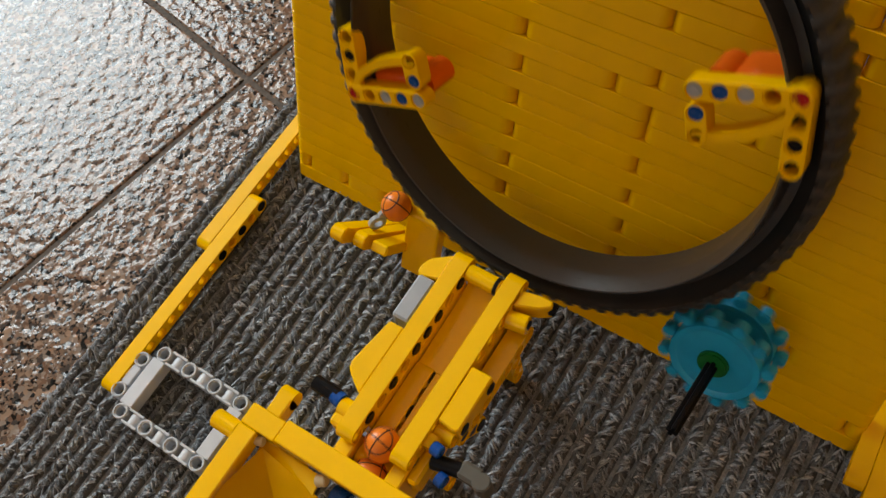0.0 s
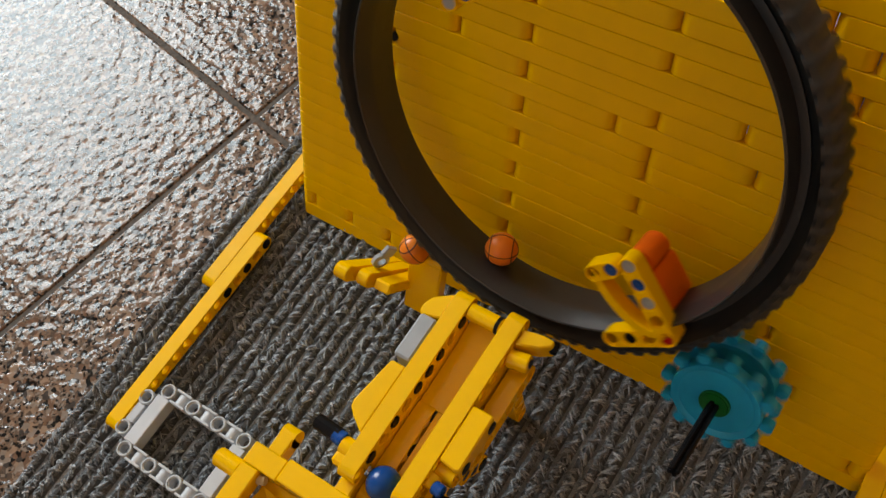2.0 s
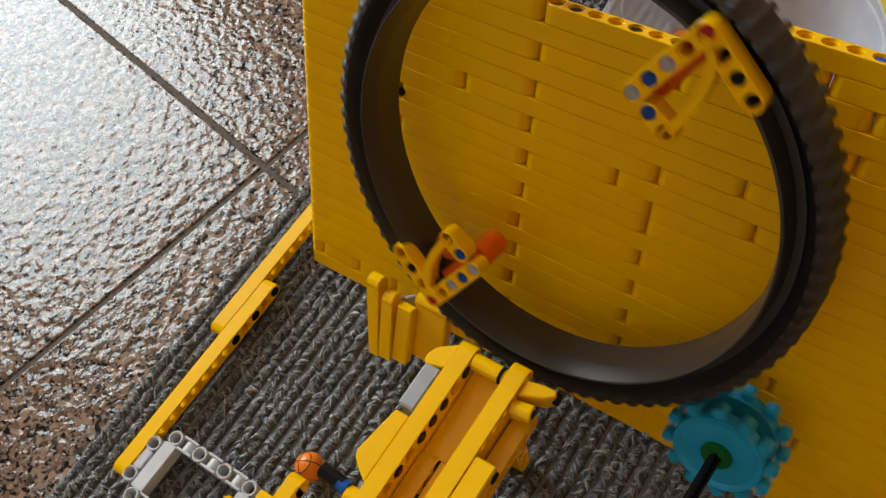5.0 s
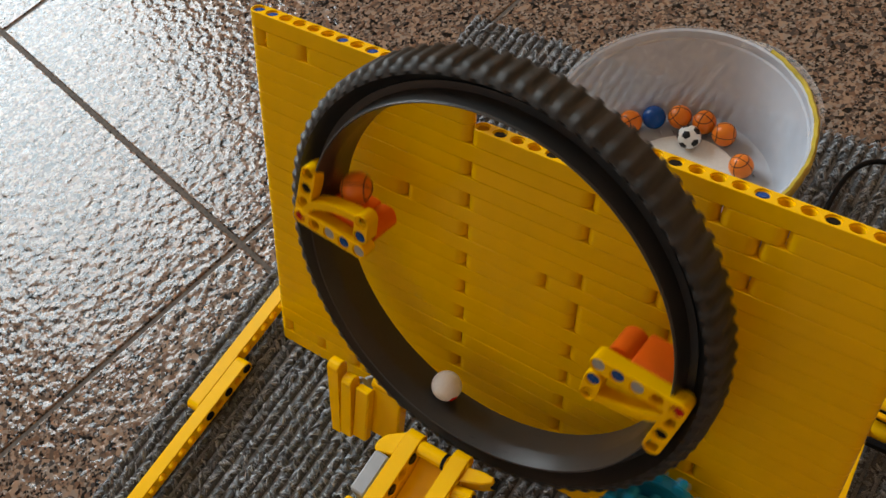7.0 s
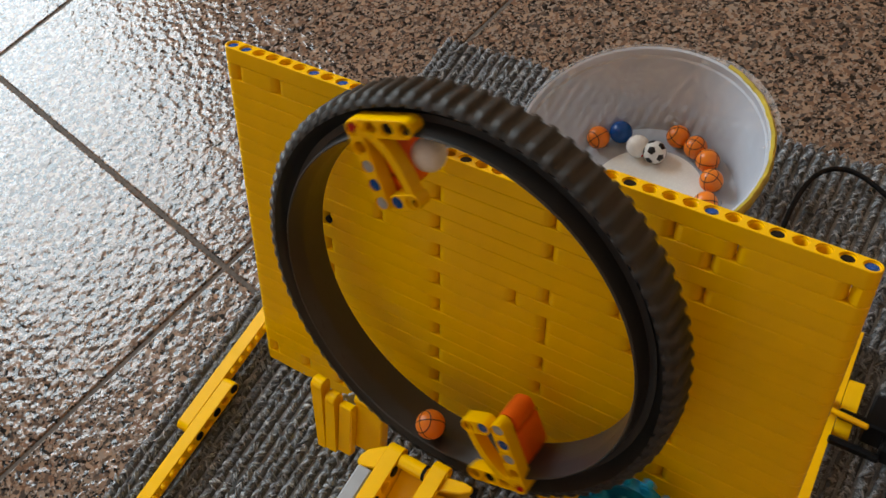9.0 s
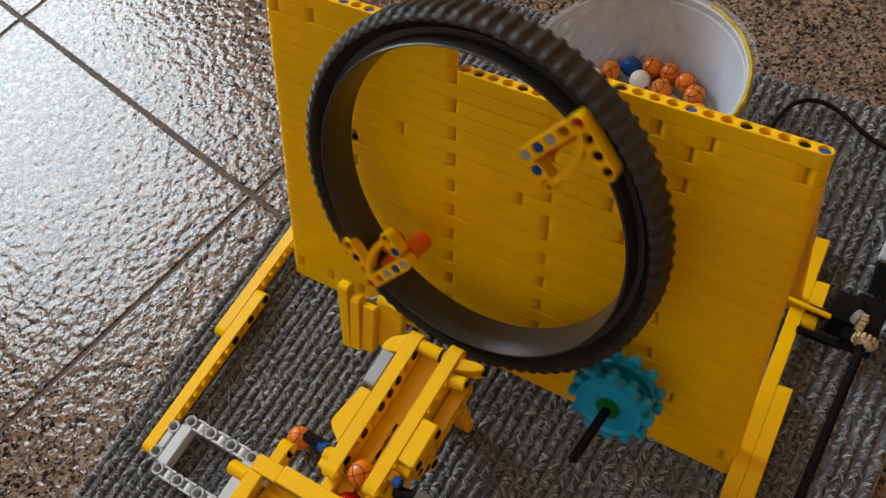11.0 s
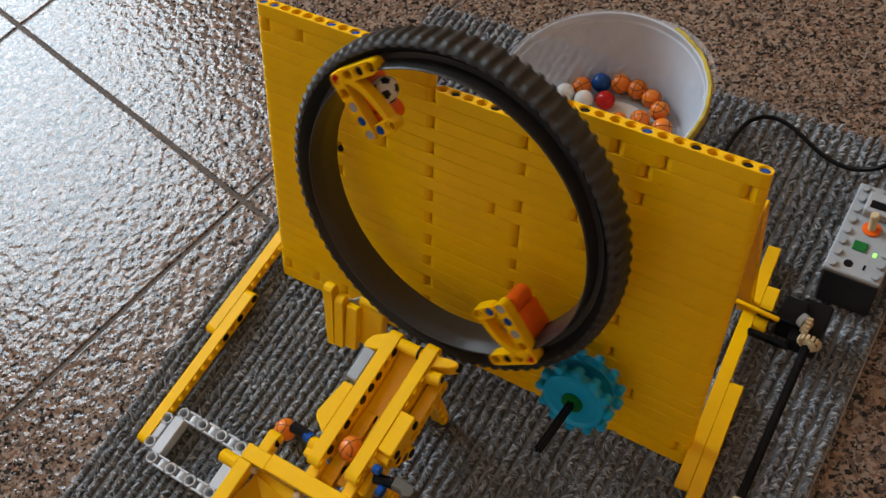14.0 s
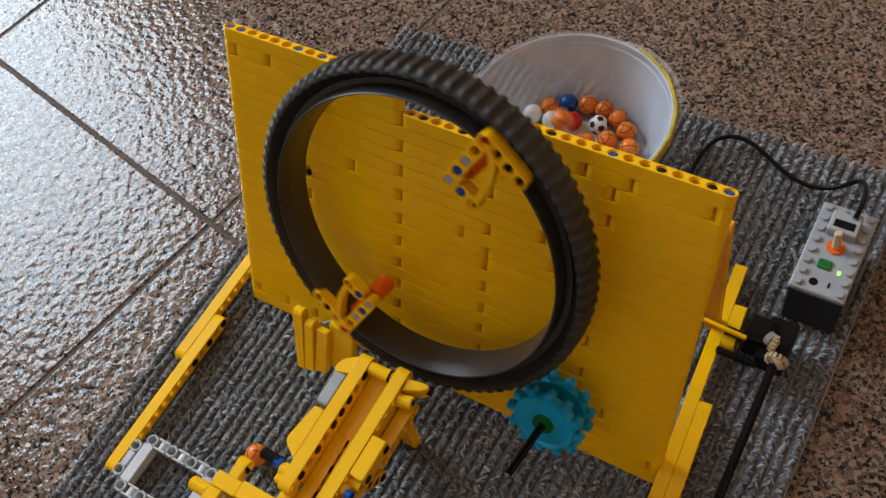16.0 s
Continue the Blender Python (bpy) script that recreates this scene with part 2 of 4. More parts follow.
def plaster(name, colour):
    mat, nt, b = material(name)
    f, co = noise_node(nt, 3, 5)
    nt.links.new(ramp(nt, f, [(0.3, tuple(c * 0.93 for c in colour)), (0.7, colour)]), b.inputs["Base Color"])
    b.inputs["Roughness"].default_value = 0.9
    f2, _ = noise_node(nt, 200, 3, 0.5, co)
    bump(nt, b, f2, 0.2, 0.001)
    return mat


# warm colours, set to tint the light these unseen surfaces throw back
PLASTER = plaster("bounce_wall_plaster", (0.88, 0.57, 0.34))
CEIL = plaster("bounce_ceiling_plaster", (0.90, 0.75, 0.58))

# ---- the room: unseen walls and ceiling, added to bounce the daylight ----
def slab(name, a, b, mat):
    return tagged(put(name, finish(name, box(a, b, 0), mat)), kind="structure")


RX0, RX1, RY0, RY1, RH = -2.3, 2.4, -2.2, 2.6, 2.6
slab("wall_north", (RX0, RY1, -0.06), (RX1, RY1 + 0.12, RH), PLASTER)
slab("wall_east", (RX1, RY0 - 0.2, -0.06), (RX1 + 0.12, RY1 + 0.12, RH), PLASTER)


def wall_round(name, blocks):
    """A wall of four blocks round its opening."""
    bm = bmesh.new()
    for a, b in blocks:
        add_box(bm, a, b, 0)
    tagged(put(name, finish(name, bm, PLASTER)), kind="structure")


WY0, WY1, WZ0, WZ1 = 0.0, 1.26, 0.84, 2.36
wall_round("wall_west", (((RX0 - 0.2, RY0 - 0.2, -0.06), (RX0, WY0, RH)), ((RX0 - 0.2, WY1, -0.06), (RX0, RY1 + 0.12, RH)),
                         ((RX0 - 0.2, WY0, -0.06), (RX0, WY1, WZ0)), ((RX0 - 0.2, WY0, WZ1), (RX0, WY1, RH))))
# this unseen south opening is added for the fill lamp
SX0, SX1, SZ0, SZ1 = -1.24, 0.64, 0.36, 2.14
wall_round("wall_south", (((RX0, RY0 - 0.2, -0.06), (SX0, RY0, RH)), ((SX1, RY0 - 0.2, -0.06), (RX1, RY0, RH)),
                          ((SX0, RY0 - 0.2, -0.06), (SX1, RY0, SZ0)), ((SX0, RY0 - 0.2, SZ1), (SX1, RY0, RH))))
slab("ceiling", (RX0 - 0.2, RY0 - 0.2, RH), (RX1 + 0.12, RY1 + 0.12, RH + 0.1), CEIL)

# tiled floor: large polished granite tiles with cement joints
FLOOR_Z = -0.006
floor = tagged(put("floor", finish("floor", box((RX0, RY0, FLOOR_Z - 0.06), (RX1, RY1, FLOOR_Z - 0.0009), 0), GROUT)), kind="structure",
               label="floor of polished speckled granite tiles", category="floor")
TM = pose(-0.0690, 0.0395, FLOOR_Z, 0, 0, 168.5)
TILE_U = (-2.64, -1.98, -1.32, -0.66, 0.0, 0.3235, 0.9835, 1.6435, 2.3)
TILE_V = (-2.64, -1.98, -1.32, -0.66, 0.0, 0.66, 1.32, 1.98, 2.64)


def tiles():
    for u0, u1 in zip(TILE_U, TILE_U[1:]):
        for v0, v1 in zip(TILE_V, TILE_V[1:]):
            w, d = u1 - u0, v1 - v0
            key = ("tile", round(w, 3), round(d, 3))
            if key not in MESHES:
                MESHES[key] = finish("granite_tile", add_box(bmesh.new(), (0.0013, 0.0013, -0.012), (w - 0.0013, d - 0.0013, 0), 0.0016, None, 5), GRANITE, 3)
            m = TM @ pose(u0, v0, 0)
            c = m @ Vector((w / 2, d / 2, 0))
            if RX0 - 0.1 < c.x < RX1 + 0.1 and RY0 - 0.1 < c.y < RY1 + 0.1:
                put("granite_tile", MESHES[key], None, floor, floor.matrix_world.inverted() @ m)


# ---- the mat ----
MX0, MX1, MY0, MY1 = -0.035, 0.361, -0.42, 0.262
mat_ob = thing("floor_mat", "charcoal grey ribbed loop-pile mat lying on granite tiles", "mat")
part("backing", box((MX0, MY0, FLOOR_Z + 0.0003), (MX1, MY1, -0.003), 0.0005), CARPET, mat_ob)


def pile():
    """Ribs of yarn: a low round core with many fine strands laid slantwise over it."""
    rng = np.random.default_rng(4)
    pitch = 0.0066
    nx = int((MX1 - MX0) / pitch)
    nseg, sides = 3, 3
    y_near = -0.20                         # in front of this the mat is hardly seen
    loop, many = 0.0024, 9                # yarn loops along a rib, and the strands of each
    xs, ys, loops = [], [], []
    for i in range(nx):
        for y0, y1, k in ((MY0, y_near, 3), (y_near, MY1, many)):
            c = np.arange(y0, y1, loop) + rng.uniform(0, loop)
            c = c + rng.normal(0, 0.0005, len(c))
            ys.append(np.repeat(c, k))
            xs.append(np.full(len(c) * k, MX0 + (i + 0.5) * pitch))
            loops.append(np.repeat(np.arange(len(c)) + (loops[-1][-1] + 1 if loops else 0), k))
    x, y, own = np.concatenate(xs), np.concatenate(ys), np.concatenate(loops)
    n, nl = len(x), own[-1] + 1
    row = np.round((x - MX0) / pitch)
    x = x + 0.0005 * np.sin(y * 31 + row * 1.7) + rng.normal(0, 0.0005, nl)[own]
    swell = (1 + rng.normal(0, 0.12, nl))[own]
    side = np.where(rng.random(n) < 0.85, rng.choice([-1.0, 1.0], nl)[own], rng.choice([-1.0, 1.0], n))
    mid = np.pi / 2 + side * np.abs(rng.normal(0.30, 0.38, nl))[own] + rng.normal(0, 0.22, n)
    span = np.clip(rng.normal(1.10, 0.25, nl)[own] + rng.normal(0, 0.25, n), 0.4, 1.7)
    slant = rng.normal(0.0012, 0.0018, nl)[own] + rng.normal(0, 0.0013, n)
    spread = rng.normal(0, 0.00062, n)
    y = y + spread
    wide = 0.0027 * swell * rng.normal(1, 0.07, n)
    tall = (0.0043 - 900 * spread ** 2) * swell * rng.normal(1, 0.07, n)
    rad = np.clip(rng.normal(0.00046, 0.00009, n), 0.00028, 0.0007)
    stray = np.abs(rng.normal(0, 0.00035, n))
    pts = []
    for k in range(nseg + 1):
        f = k / nseg
        a = mid + side * (f - 0.5) * span
        out = 1 + stray / 0.003 * (2 * f - 1) ** 2
        pts.append(np.stack([x + wide * out * np.cos(a), y + slant * (0.5 - f), -0.0044 + tall * out * np.sin(a)], 1))
    verts = np.zeros((n, nseg + 1, sides, 3))
    for k in range(nseg + 1):
        t = pts[min(k + 1, nseg)] - pts[max(k - 1, 0)]
        t /= np.linalg.norm(t, axis=1)[:, None]
        up = np.cross(t, np.array([0.0, 1.0, 0.12]))
        up /= np.linalg.norm(up, axis=1)[:, None] + 1e-9
        sd = np.cross(t, up)
        taper = (0.55, 1.0, 1.0, 0.45)[k]
        for s in range(sides):
            ang = 2 * np.pi * s / sides
            verts[:, k, s] = pts[k] + (up * math.cos(ang) + sd * math.sin(ang)) * (rad * taper)[:, None]
    base = (np.arange(n) * (nseg + 1) * sides)[:, None]
    quads = []
    for k in range(nseg):
        for s in range(sides):
            p, q = k * sides + s, k * sides + (s + 1) % sides
            quads.append(base + np.array([p, q, q + sides, p + sides]))
    faces = np.stack(quads, 1).reshape(-1, 4)
    me = bpy.data.meshes.new("pile")
    me.from_pydata(verts.reshape(-1, 3).tolist(), [], faces.tolist())
    me.materials.append(CARPET)
    me.polygons.foreach_set("use_smooth", [True] * len(me.polygons))
    ob = put("yarn", me, None, mat_ob)
    ob["kind"] = "stuff"
    rib = bmesh.new()
    for i in range(nx):
        cx = MX0 + (i + 0.5) * pitch
        rows = []
        for yy in (MY0, MY1):
            rows.append([rib.verts.new((cx + 0.0026 * math.cos(a), yy, -0.0044 + 0.0036 * math.sin(a))) for a in np.linspace(0, math.pi, 7)])
        for k in range(6):
            rib.faces.new((rows[0][k], rows[0][k + 1], rows[1][k + 1], rows[1][k]))
    part("rib_core", rib, CORE, mat_ob)["kind"] = "stuff"


pile()

# ---- the yellow backboard: beams stacked flat, holes upright, leaning back ----
board = thing("backboard", "leaning yellow board of stacked plastic beams with pins along its top", "toy board", m=WALL)
JOINTS = {24: (15, 24), 23: (1, 4, 15, 24, 28, 31, 36), 22: (15, 30), 21: (8, 22), 20: (15, 30), 19: (22,), 18: (15,), 17: (11, 26), 16: (15, 22),
          15: (7, 20, 27), 14: (15, 22), 13: (7, 22), 12: (15,), 11: (7, 22), 10: (15, 30), 9: (22,), 8: (15,), 7: (22, 30), 6: (15, 28),
          5: (22,), 4: (15, 32), 3: (22,), 2: (15,), 1: (1, 4, 7, 22, 36), 0: (15, 28)}


def board_beams():
    rng = random.Random(3)
    for row in range(25):
        cuts = (0, *JOINTS[row], 37)
        for a, b in zip(cuts, cuts[1:]):
            if row >= 23 and a == 15 and b == 24:
                continue                      # the gap through which the balls are thrown
            open_top = row == 24 or row == 22
            me = beam_mesh(b - a, open_top, 0.0078, 0.00785, 0.00026)
            put("liftarm", me, YELLOW, board, pose((a + 0.5) * L, 0.004 + rng.uniform(-0.00006, 0.00006), (row + 0.5) * L, 0, 0, 0))


def pin_in(parent, x, y, z, mat, m=Matrix()):
    """The end of a friction pin, seen in a hole: a slotted ring."""
    key = "pin_end"
    if key not in MESHES:
        bm = tube((0, 0, -0.003), (0, 0, -0.0002), 0.0029, 14, bevel=0.0003)
        bm2 = add_tube(bm, (0, 0, -0.0004), (0, 0, 0.0001), 0.0016, 14)
        MESHES[key] = finish("pin_end", bm2)
    return put("pin", MESHES[key], mat, parent, m @ pose(x, y, z))


TOP_PINS = {0: BLUE, 1: BLUE, 6: BLUE, 8: BLUE, 25: BLACK, 29: BLUE, 32: BLACK, 35: BLACK, 36: BLUE}
for col, mt in TOP_PINS.items():
    pin_in(board, (col + 0.5) * L, 0.004, 25 * L - 0.0008, mt)
for col in (16, 19, 21):
    pin_in(board, (col + 0.5) * L, 0.004, 23 * L - 0.0008, BLACK)
part("pin", tube((7.2 * L, -0.0006, 15.5 * L), (7.2 * L, 0.006, 15.5 * L), 0.0019, 12), BLACK, board)
# slanting props that hold the board up from behind
def prop(x):
    t = thing("board_prop", "yellow beam standing on the mat behind the leaning board", "support beam", "board props", m=pose(x, 0.0975, 0.1280, -86))
    put("liftarm", beam_mesh(16), YELLOW, t, Matrix(((0, 0, 1, 0), (1, 0, 0, 0), (0, 1, 0, 0), (0, 0, 0, 1))))
    return t


for x in (0.012, 0.2875):
    prop(x)

# ---- the wheel ----
N0, N1 = -0.0368, -0.0180            # the tyre's front and back, before the board
wheel = thing("scoop_wheel", "large black ribbed tyre turning with two yellow scoops", "wheel")


def revolve(profile, seg=128, close=True):
    """A ring turned about the y axis; the profile gives radius and y."""
    bm = bmesh.new()
    rows = []
    for i in range(seg):
        a = 2 * math.pi * i / seg
        rows.append([bm.verts.new((r * math.cos(a), y, r * math.sin(a))) for r, y in profile])
    k = len(profile)
    for i in range(seg):
        p, q = rows[i], rows[(i + 1) % seg]
        for j in range(k if close else k - 1):
            bm.faces.new((p[j], p[(j + 1) % k], q[(j + 1) % k], q[j]))
    return bm


half = (N1 - N0) / 2
tyre = part("tyre", revolve([(0.0872, -half + 0.0078), (0.0896, -half + 0.0062), (0.0916, -half + 0.0036), (0.0932, -half + 0.0008), (0.0941, -half), (0.0948, -half + 0.0003), (0.0959, -half + 0.0014), (0.0964, -half + 0.0032), (0.0964, half - 0.0032),
                             (0.0959, half - 0.0014), (0.0946, half), (0.0880, half - 0.0030)]), RUBBER, wheel)
part("rim", revolve([(0.0831, -half - 0.0024), (0.0836, -half - 0.0028), (0.0842, -half - 0.0022), (0.0848, -half + 0.0010), (0.0854, -half + 0.0058), (0.0884, -half + 0.0058), (0.0884, half - 0.0022), (0.0842, half - 0.0020),
                     (0.0818, half), (0.0807, half - 0.0006), (0.0810, 0.0020), (0.0810, -half + 0.0062), (0.0813, -half + 0.0042), (0.0823, -half + 0.0004)]), BRONZE, wheel, "brown-black plastic rim")


def lug_mesh():
    """One raised cross rib of the tread."""
    bm = bmesh.new()
    vs = []
    w0, w1, h = 0.0024, 0.0015, 0.0012
    for y, drop in ((-half - 0.0001, 0.0036), (-half + 0.0009, 0.0016), (-half + 0.0028, 0.0), (half - 0.0028, 0.0), (half - 0.0009, 0.0016), (half + 0.0001, 0.0036)):
        vs.append([bm.verts.new(p) for p in ((-0.0034 - drop * 0.3, y, -w0), (h - drop - 0.0006, y, -w1), (h - drop, y, 0), (h - drop - 0.0006, y, w1), (-0.0034 - drop * 0.3, y, w0))])
    for p, q in zip(vs, vs[1:]):
        for j in range(4):
            bm.faces.new((p[j], p[j + 1], q[j + 1], q[j]))
    bm.faces.new(vs[0])
    bm.faces.new(vs[-1][::-1])
    return finish("lug", bm, RUBBER, 85)


lug_me = lug_mesh()
for i in range(84):
    put("lug", lug_me, None, tyre, pose(0, 0, 0, 0, 360 * i / 84, 0) @ pose(0.0975, 0, 0))


def ellipse_arm():
    """A thin bent frame: a straight edge with five holes, a short edge with three, and a curved bow between them."""
    bm = plate(capsule(5, 0.0072), [(i * L, 0) for i in range(5)], -0.0036, 0.0036, 0.0003)
    tmp = finish("tmp", bm)
    bm = bmesh.new()
    bm.from_mesh(tmp)
    b2 = plate(capsule(2, 0.0072), [(i * L, 0) for i in range(2)], -0.0036, 0.0036, 0.0003)
    bmesh.ops.transform(b2, matrix=pose(4 * L, -L, 0, 0, 0, -90), verts=b2.verts)
    t2 = finish("tmp2", b2)
    bm.from_mesh(t2)
    # the bow
    rows, n = [], 14
    for i in range(n + 1):
        a = math.pi / 2 * i / n
        x, y = 4 * L * math.sin(a) + 0.0005, -2 * L * (1 - (1 - math.sin(a)) ** 1.0) * 0 - 2 * L * math.sqrt(max(0, 1 - (1 - math.sin(a)) ** 2))
        tx, ty = (4 * L * math.cos(a), -2 * L * math.cos(a) * 0.7 - 0.002)
        d = Vector((-ty, tx, 0)).normalized() * 0.0018
        c = Vector((x, y, 0))
        rows.append([bm.verts.new(c + d * s + Vector((0, 0, z))) for s, z in ((-1, -0.0032), (1, -0.0032), (1, 0.0032), (-1, 0.0032))])
    for p, q in zip(rows, rows[1:]):
        for j in range(4):
            bm.faces.new((p[j], p[(j + 1) % 4], q[(j + 1) % 4], q[j]))
    bm.faces.new(rows[0]), bm.faces.new(rows[-1][::-1])
    bpy.data.meshes.remove(tmp), bpy.data.meshes.remove(t2)
    return finish("scoop_frame", bm)


SCOOP_N = -0.0382
scoop_frame_me = ellipse_arm()
hook_me = beam_mesh(4)


def scoop_block():
    bm = add_box(bmesh.new(), (0.006, -0.0065, 0.004), (0.0235, 0.0026, 0.0235), 0.0018, seg=3)
    return finish("scoop_block", bm)


def scoop_roll():
    bm = tube((0.0278, -0.0022, 0.004), (0.0278, -0.0022, 0.0230), 0.0055, 24, bevel=0.0022)
    return finish("scoop_roll", bm)


block_me, roll_me = scoop_block(), scoop_roll()


def scoop(turn):
    # local x points inwards along the straight edge, local y to the trailing side, local z towards the board
    base = pose(0, 0, 0, 0, -turn, 0) @ pose(0.0875, SCOOP_N - (N0 + N1) / 2, 0.0) @ Matrix(((-1, 0, 0, 0), (0, 0, 1, 0), (0, 1, 0, 0), (0, 0, 0, 1))) @ pose(0, 0, 0, 0, 0, 5)
    arm = put("scoop_frame", scoop_frame_me, YELLOW, wheel, base, "yellow curved scoop frame")
    put("hook_beam", hook_me, YELLOW, wheel, base @ pose(0, 0, 0.001, 0, 0, -83), "yellow beam clamped over the rim")
    put("scoop_block", block_me, ORANGE, wheel, base, "orange scoop block")
    put("scoop_roll", roll_me, ORANGE, wheel, base, "orange rounded scoop end")
    flip = pose(0, 0, 0, 180, 0, 0)
    for x, y, mt in ((0, 0, RED), (2 * L, 0, GREY), (3 * L, 0, BLUE), (4 * L, 0, GREY), (4 * L, -L, BLUE)):
        pin_in(arm, 0, 0, 0, mt, pose(x, y, -0.0031) @ flip)
    pin_in(arm, 0, 0, 0, BLACK, pose(0.0012, -2 * L, -0.0021) @ flip)


scoop(0)
scoop(180)

# ---- the driving gears ----
gears = thing("drive_gear", "pair of translucent azure knob gears on a black axle", "gear")


def knob_gear():
    bm = revolve([(0.0040, -0.0024), (0.0090, -0.0030), (0.0150, -0.0022), (0.0168, -0.0030), (0.0178, -0.0030), (0.0182, -0.0020), (0.0182, 0.0020), (0.0178, 0.0030), (0.0040, 0.0030)], 48)
    return finish("knob_gear", bm)


tooth_me = finish("tooth", tube((0.0203, -0.0029, 0), (0.0203, 0.0029, 0), 0.0027, 14, bevel=0.0006), TEAL)
kg = knob_gear()
for y, turn in ((0, 0), (0.0145, 15)):
    disc = put("knob_gear", kg, TEAL, gears, pose(0, y, 0, 0, turn, 0))
    for i in range(12):
        put("tooth", tooth_me, None, disc, pose(0, 0, 0, 0, 30 * i, 0))
part("hub", tube((0, -0.0045, 0), (0, 0.008, 0), 0.0062, 24, bevel=0.0008), GREEN, gears, "green gear hub")


def cross_axle(p, q, r=0.0024):
    bm = bmesh.new()
    d = (Vector(q) - Vector(p)).length
    for a in (0, 90):
        add_box(bm, (-r, -0.0009, 0), (r, 0.0009, d), 0.0003, pose(0, 0, 0, 0, 0, a), seg=1)
    m = Matrix.Translation(p) @ (Vector(q) - Vector(p)).to_track_quat("Z", "Y").to_matrix().to_4x4()
    bmesh.ops.transform(bm, matrix=m, verts=bm.verts)
    return bm


part("axle", cross_axle((0, -0.042, 0), (0, 0.034, 0)), BLACK, gears, "black cross axle")

# ---- the base frame: bars on the mat ----
def bar(parent, n, m, mat=None, holes=True):
    return put("liftarm", beam_mesh(n, holes), mat or YELLOW, parent, m)


UPY = Matrix(((0, 0, 1, 0), (1, 0, 0, 0), (0, 1, 0, 0), (0, 0, 0, 1)))                      # beam along +y, holes along x
ZB = 0.008
left_rail = thing("base_rail", "yellow rail of two overlapping beams lying on the mat", "toy beam", "base rails")
bar(left_rail, 15, pose(-0.0030, -0.1400, ZB) @ UPY)
bar(left_rail, 15, pose(-0.0110, -0.0585, ZB) @ UPY)
# black plugs make three of the rail's holes dark
for i in (10, 12, 14):
    part("pin", tube((-0.0020, -0.1400 + i * L, ZB), (0.0009, -0.1400 + i * L, ZB), 0.0027, 14), BLACK, left_rail)
right_rail = thing("base_rail", "yellow rail of stepped beams lying on the mat beside the board", "toy beam", "base rails", m=pose(0.2942, 0.012, 0, 0, 0, 4.1))
bar(right_rail, 15, pose(0.0041, -0.0240, ZB) @ UPY)
bar(right_rail, 6, pose(0.0041, 0.0960, ZB) @ UPY)
bar(right_rail, 15, pose(0.0121, -0.0725, ZB) @ UPY)
bar(right_rail, 4, pose(0.0121, 0.0840, ZB) @ UPY)

frame_thing = thing("grey_frame", "light grey open rectangular beam frame on the mat", "toy frame")


def open_frame():
    """Five by seven frame: alternating round holes upright and sideways."""
    bm = bmesh.new()
    w, d, t = 0.0276 + 0.028, 0.0396, 0.0076
    for y in (0, 4 * L):
        for i in range(4):
            o = [(2 * i * L + 0.0038 * math.cos(a * math.pi / 8), y + 0.0038 * math.sin(a * math.pi / 8)) for a in range(16)]
            b = plate(o, [(2 * i * L, y)], -t / 2, t / 2, 0.0003)
            me = finish("t", b)
            bm.from_mesh(me)
            bpy.data.meshes.remove(me)
        for i in range(3):
            add_box(bm, ((2 * i + 0.42) * L, y - 0.0037, -t / 2), ((2 * i + 1.58) * L, y - 0.0025, t / 2), 0.0003, seg=1)
            add_box(bm, ((2 * i + 0.42) * L, y + 0.0025, -t / 2), ((2 * i + 1.58) * L, y + 0.0037, t / 2), 0.0003, seg=1)
            add_tube(bm, ((2 * i + 1) * L, y - 0.0036, 0), ((2 * i + 1) * L, y + 0.0036, 0), 0.0031, 14)
    for x in (0, 6 * L):
        add_box(bm, (x - 0.0037, 0.0034, -t / 2), (x + 0.0037, 4 * L - 0.0034, t / 2), 0.0004, seg=1)
    return finish("open_frame", bm)


FX, FY = 0.0115, -0.148
put("open_frame", open_frame(), WHITEGREY, frame_thing, pose(FX, FY, ZB))
link_bm = bmesh.new()
for y in (-0.1235, -0.1405):
    o = [(0.0038 * math.cos(a * math.pi / 8), y + 0.0038 * math.sin(a * math.pi / 8)) for a in range(16)]
    me = finish("t", plate(o, [(0, y)], -0.0038, 0.0038, 0.0003))
    link_bm.from_mesh(me)
    bpy.data.meshes.remove(me)
add_box(link_bm, (-0.0025, -0.137, -0.0030), (0.0025, -0.127, 0.0030), 0.0004)
part("connector", link_bm, WHITEGREY, frame_thing, m=pose(0.0035, 0, ZB))

# ---- the chute ----
def slope(line, x0, x1, thick=0.0022):
    """A bent sheet: a line in y and z, drawn out from x0 to x1."""
    bm = bmesh.new()
    rows = [[bm.verts.new((x, y, z - d)) for x, d in ((x0, 0), (x1, 0), (x1, thick), (x0, thick))] for y, z in line]
    for p, q in zip(rows, rows[1:]):
        for i in range(4):
            bm.faces.new((p[i], p[(i + 1) % 4], q[(i + 1) % 4], q[i]))
    bm.faces.new(rows[0]), bm.faces.new(rows[-1][::-1])
    return bm


def wedge(outline, z0, z1, bevel=0.0006):
    """An upright block over an outline, its edges rounded."""
    bm = bmesh.new()
    low, high = ([bm.verts.new((x, y, z)) for x, y in outline] for z in (z0, z1))
    k = len(outline)
    bm.faces.new(high), bm.faces.new(low[::-1])
    for i in range(k):
        bm.faces.new((low[i], low[(i + 1) % k], high[(i + 1) % k], high[i]))
    bmesh.ops.recalc_face_normals(bm, faces=bm.faces)
    bmesh.ops.bevel(bm, geom=list(bm.edges), offset=bevel, segments=1, affect="EDGES")
    return bm


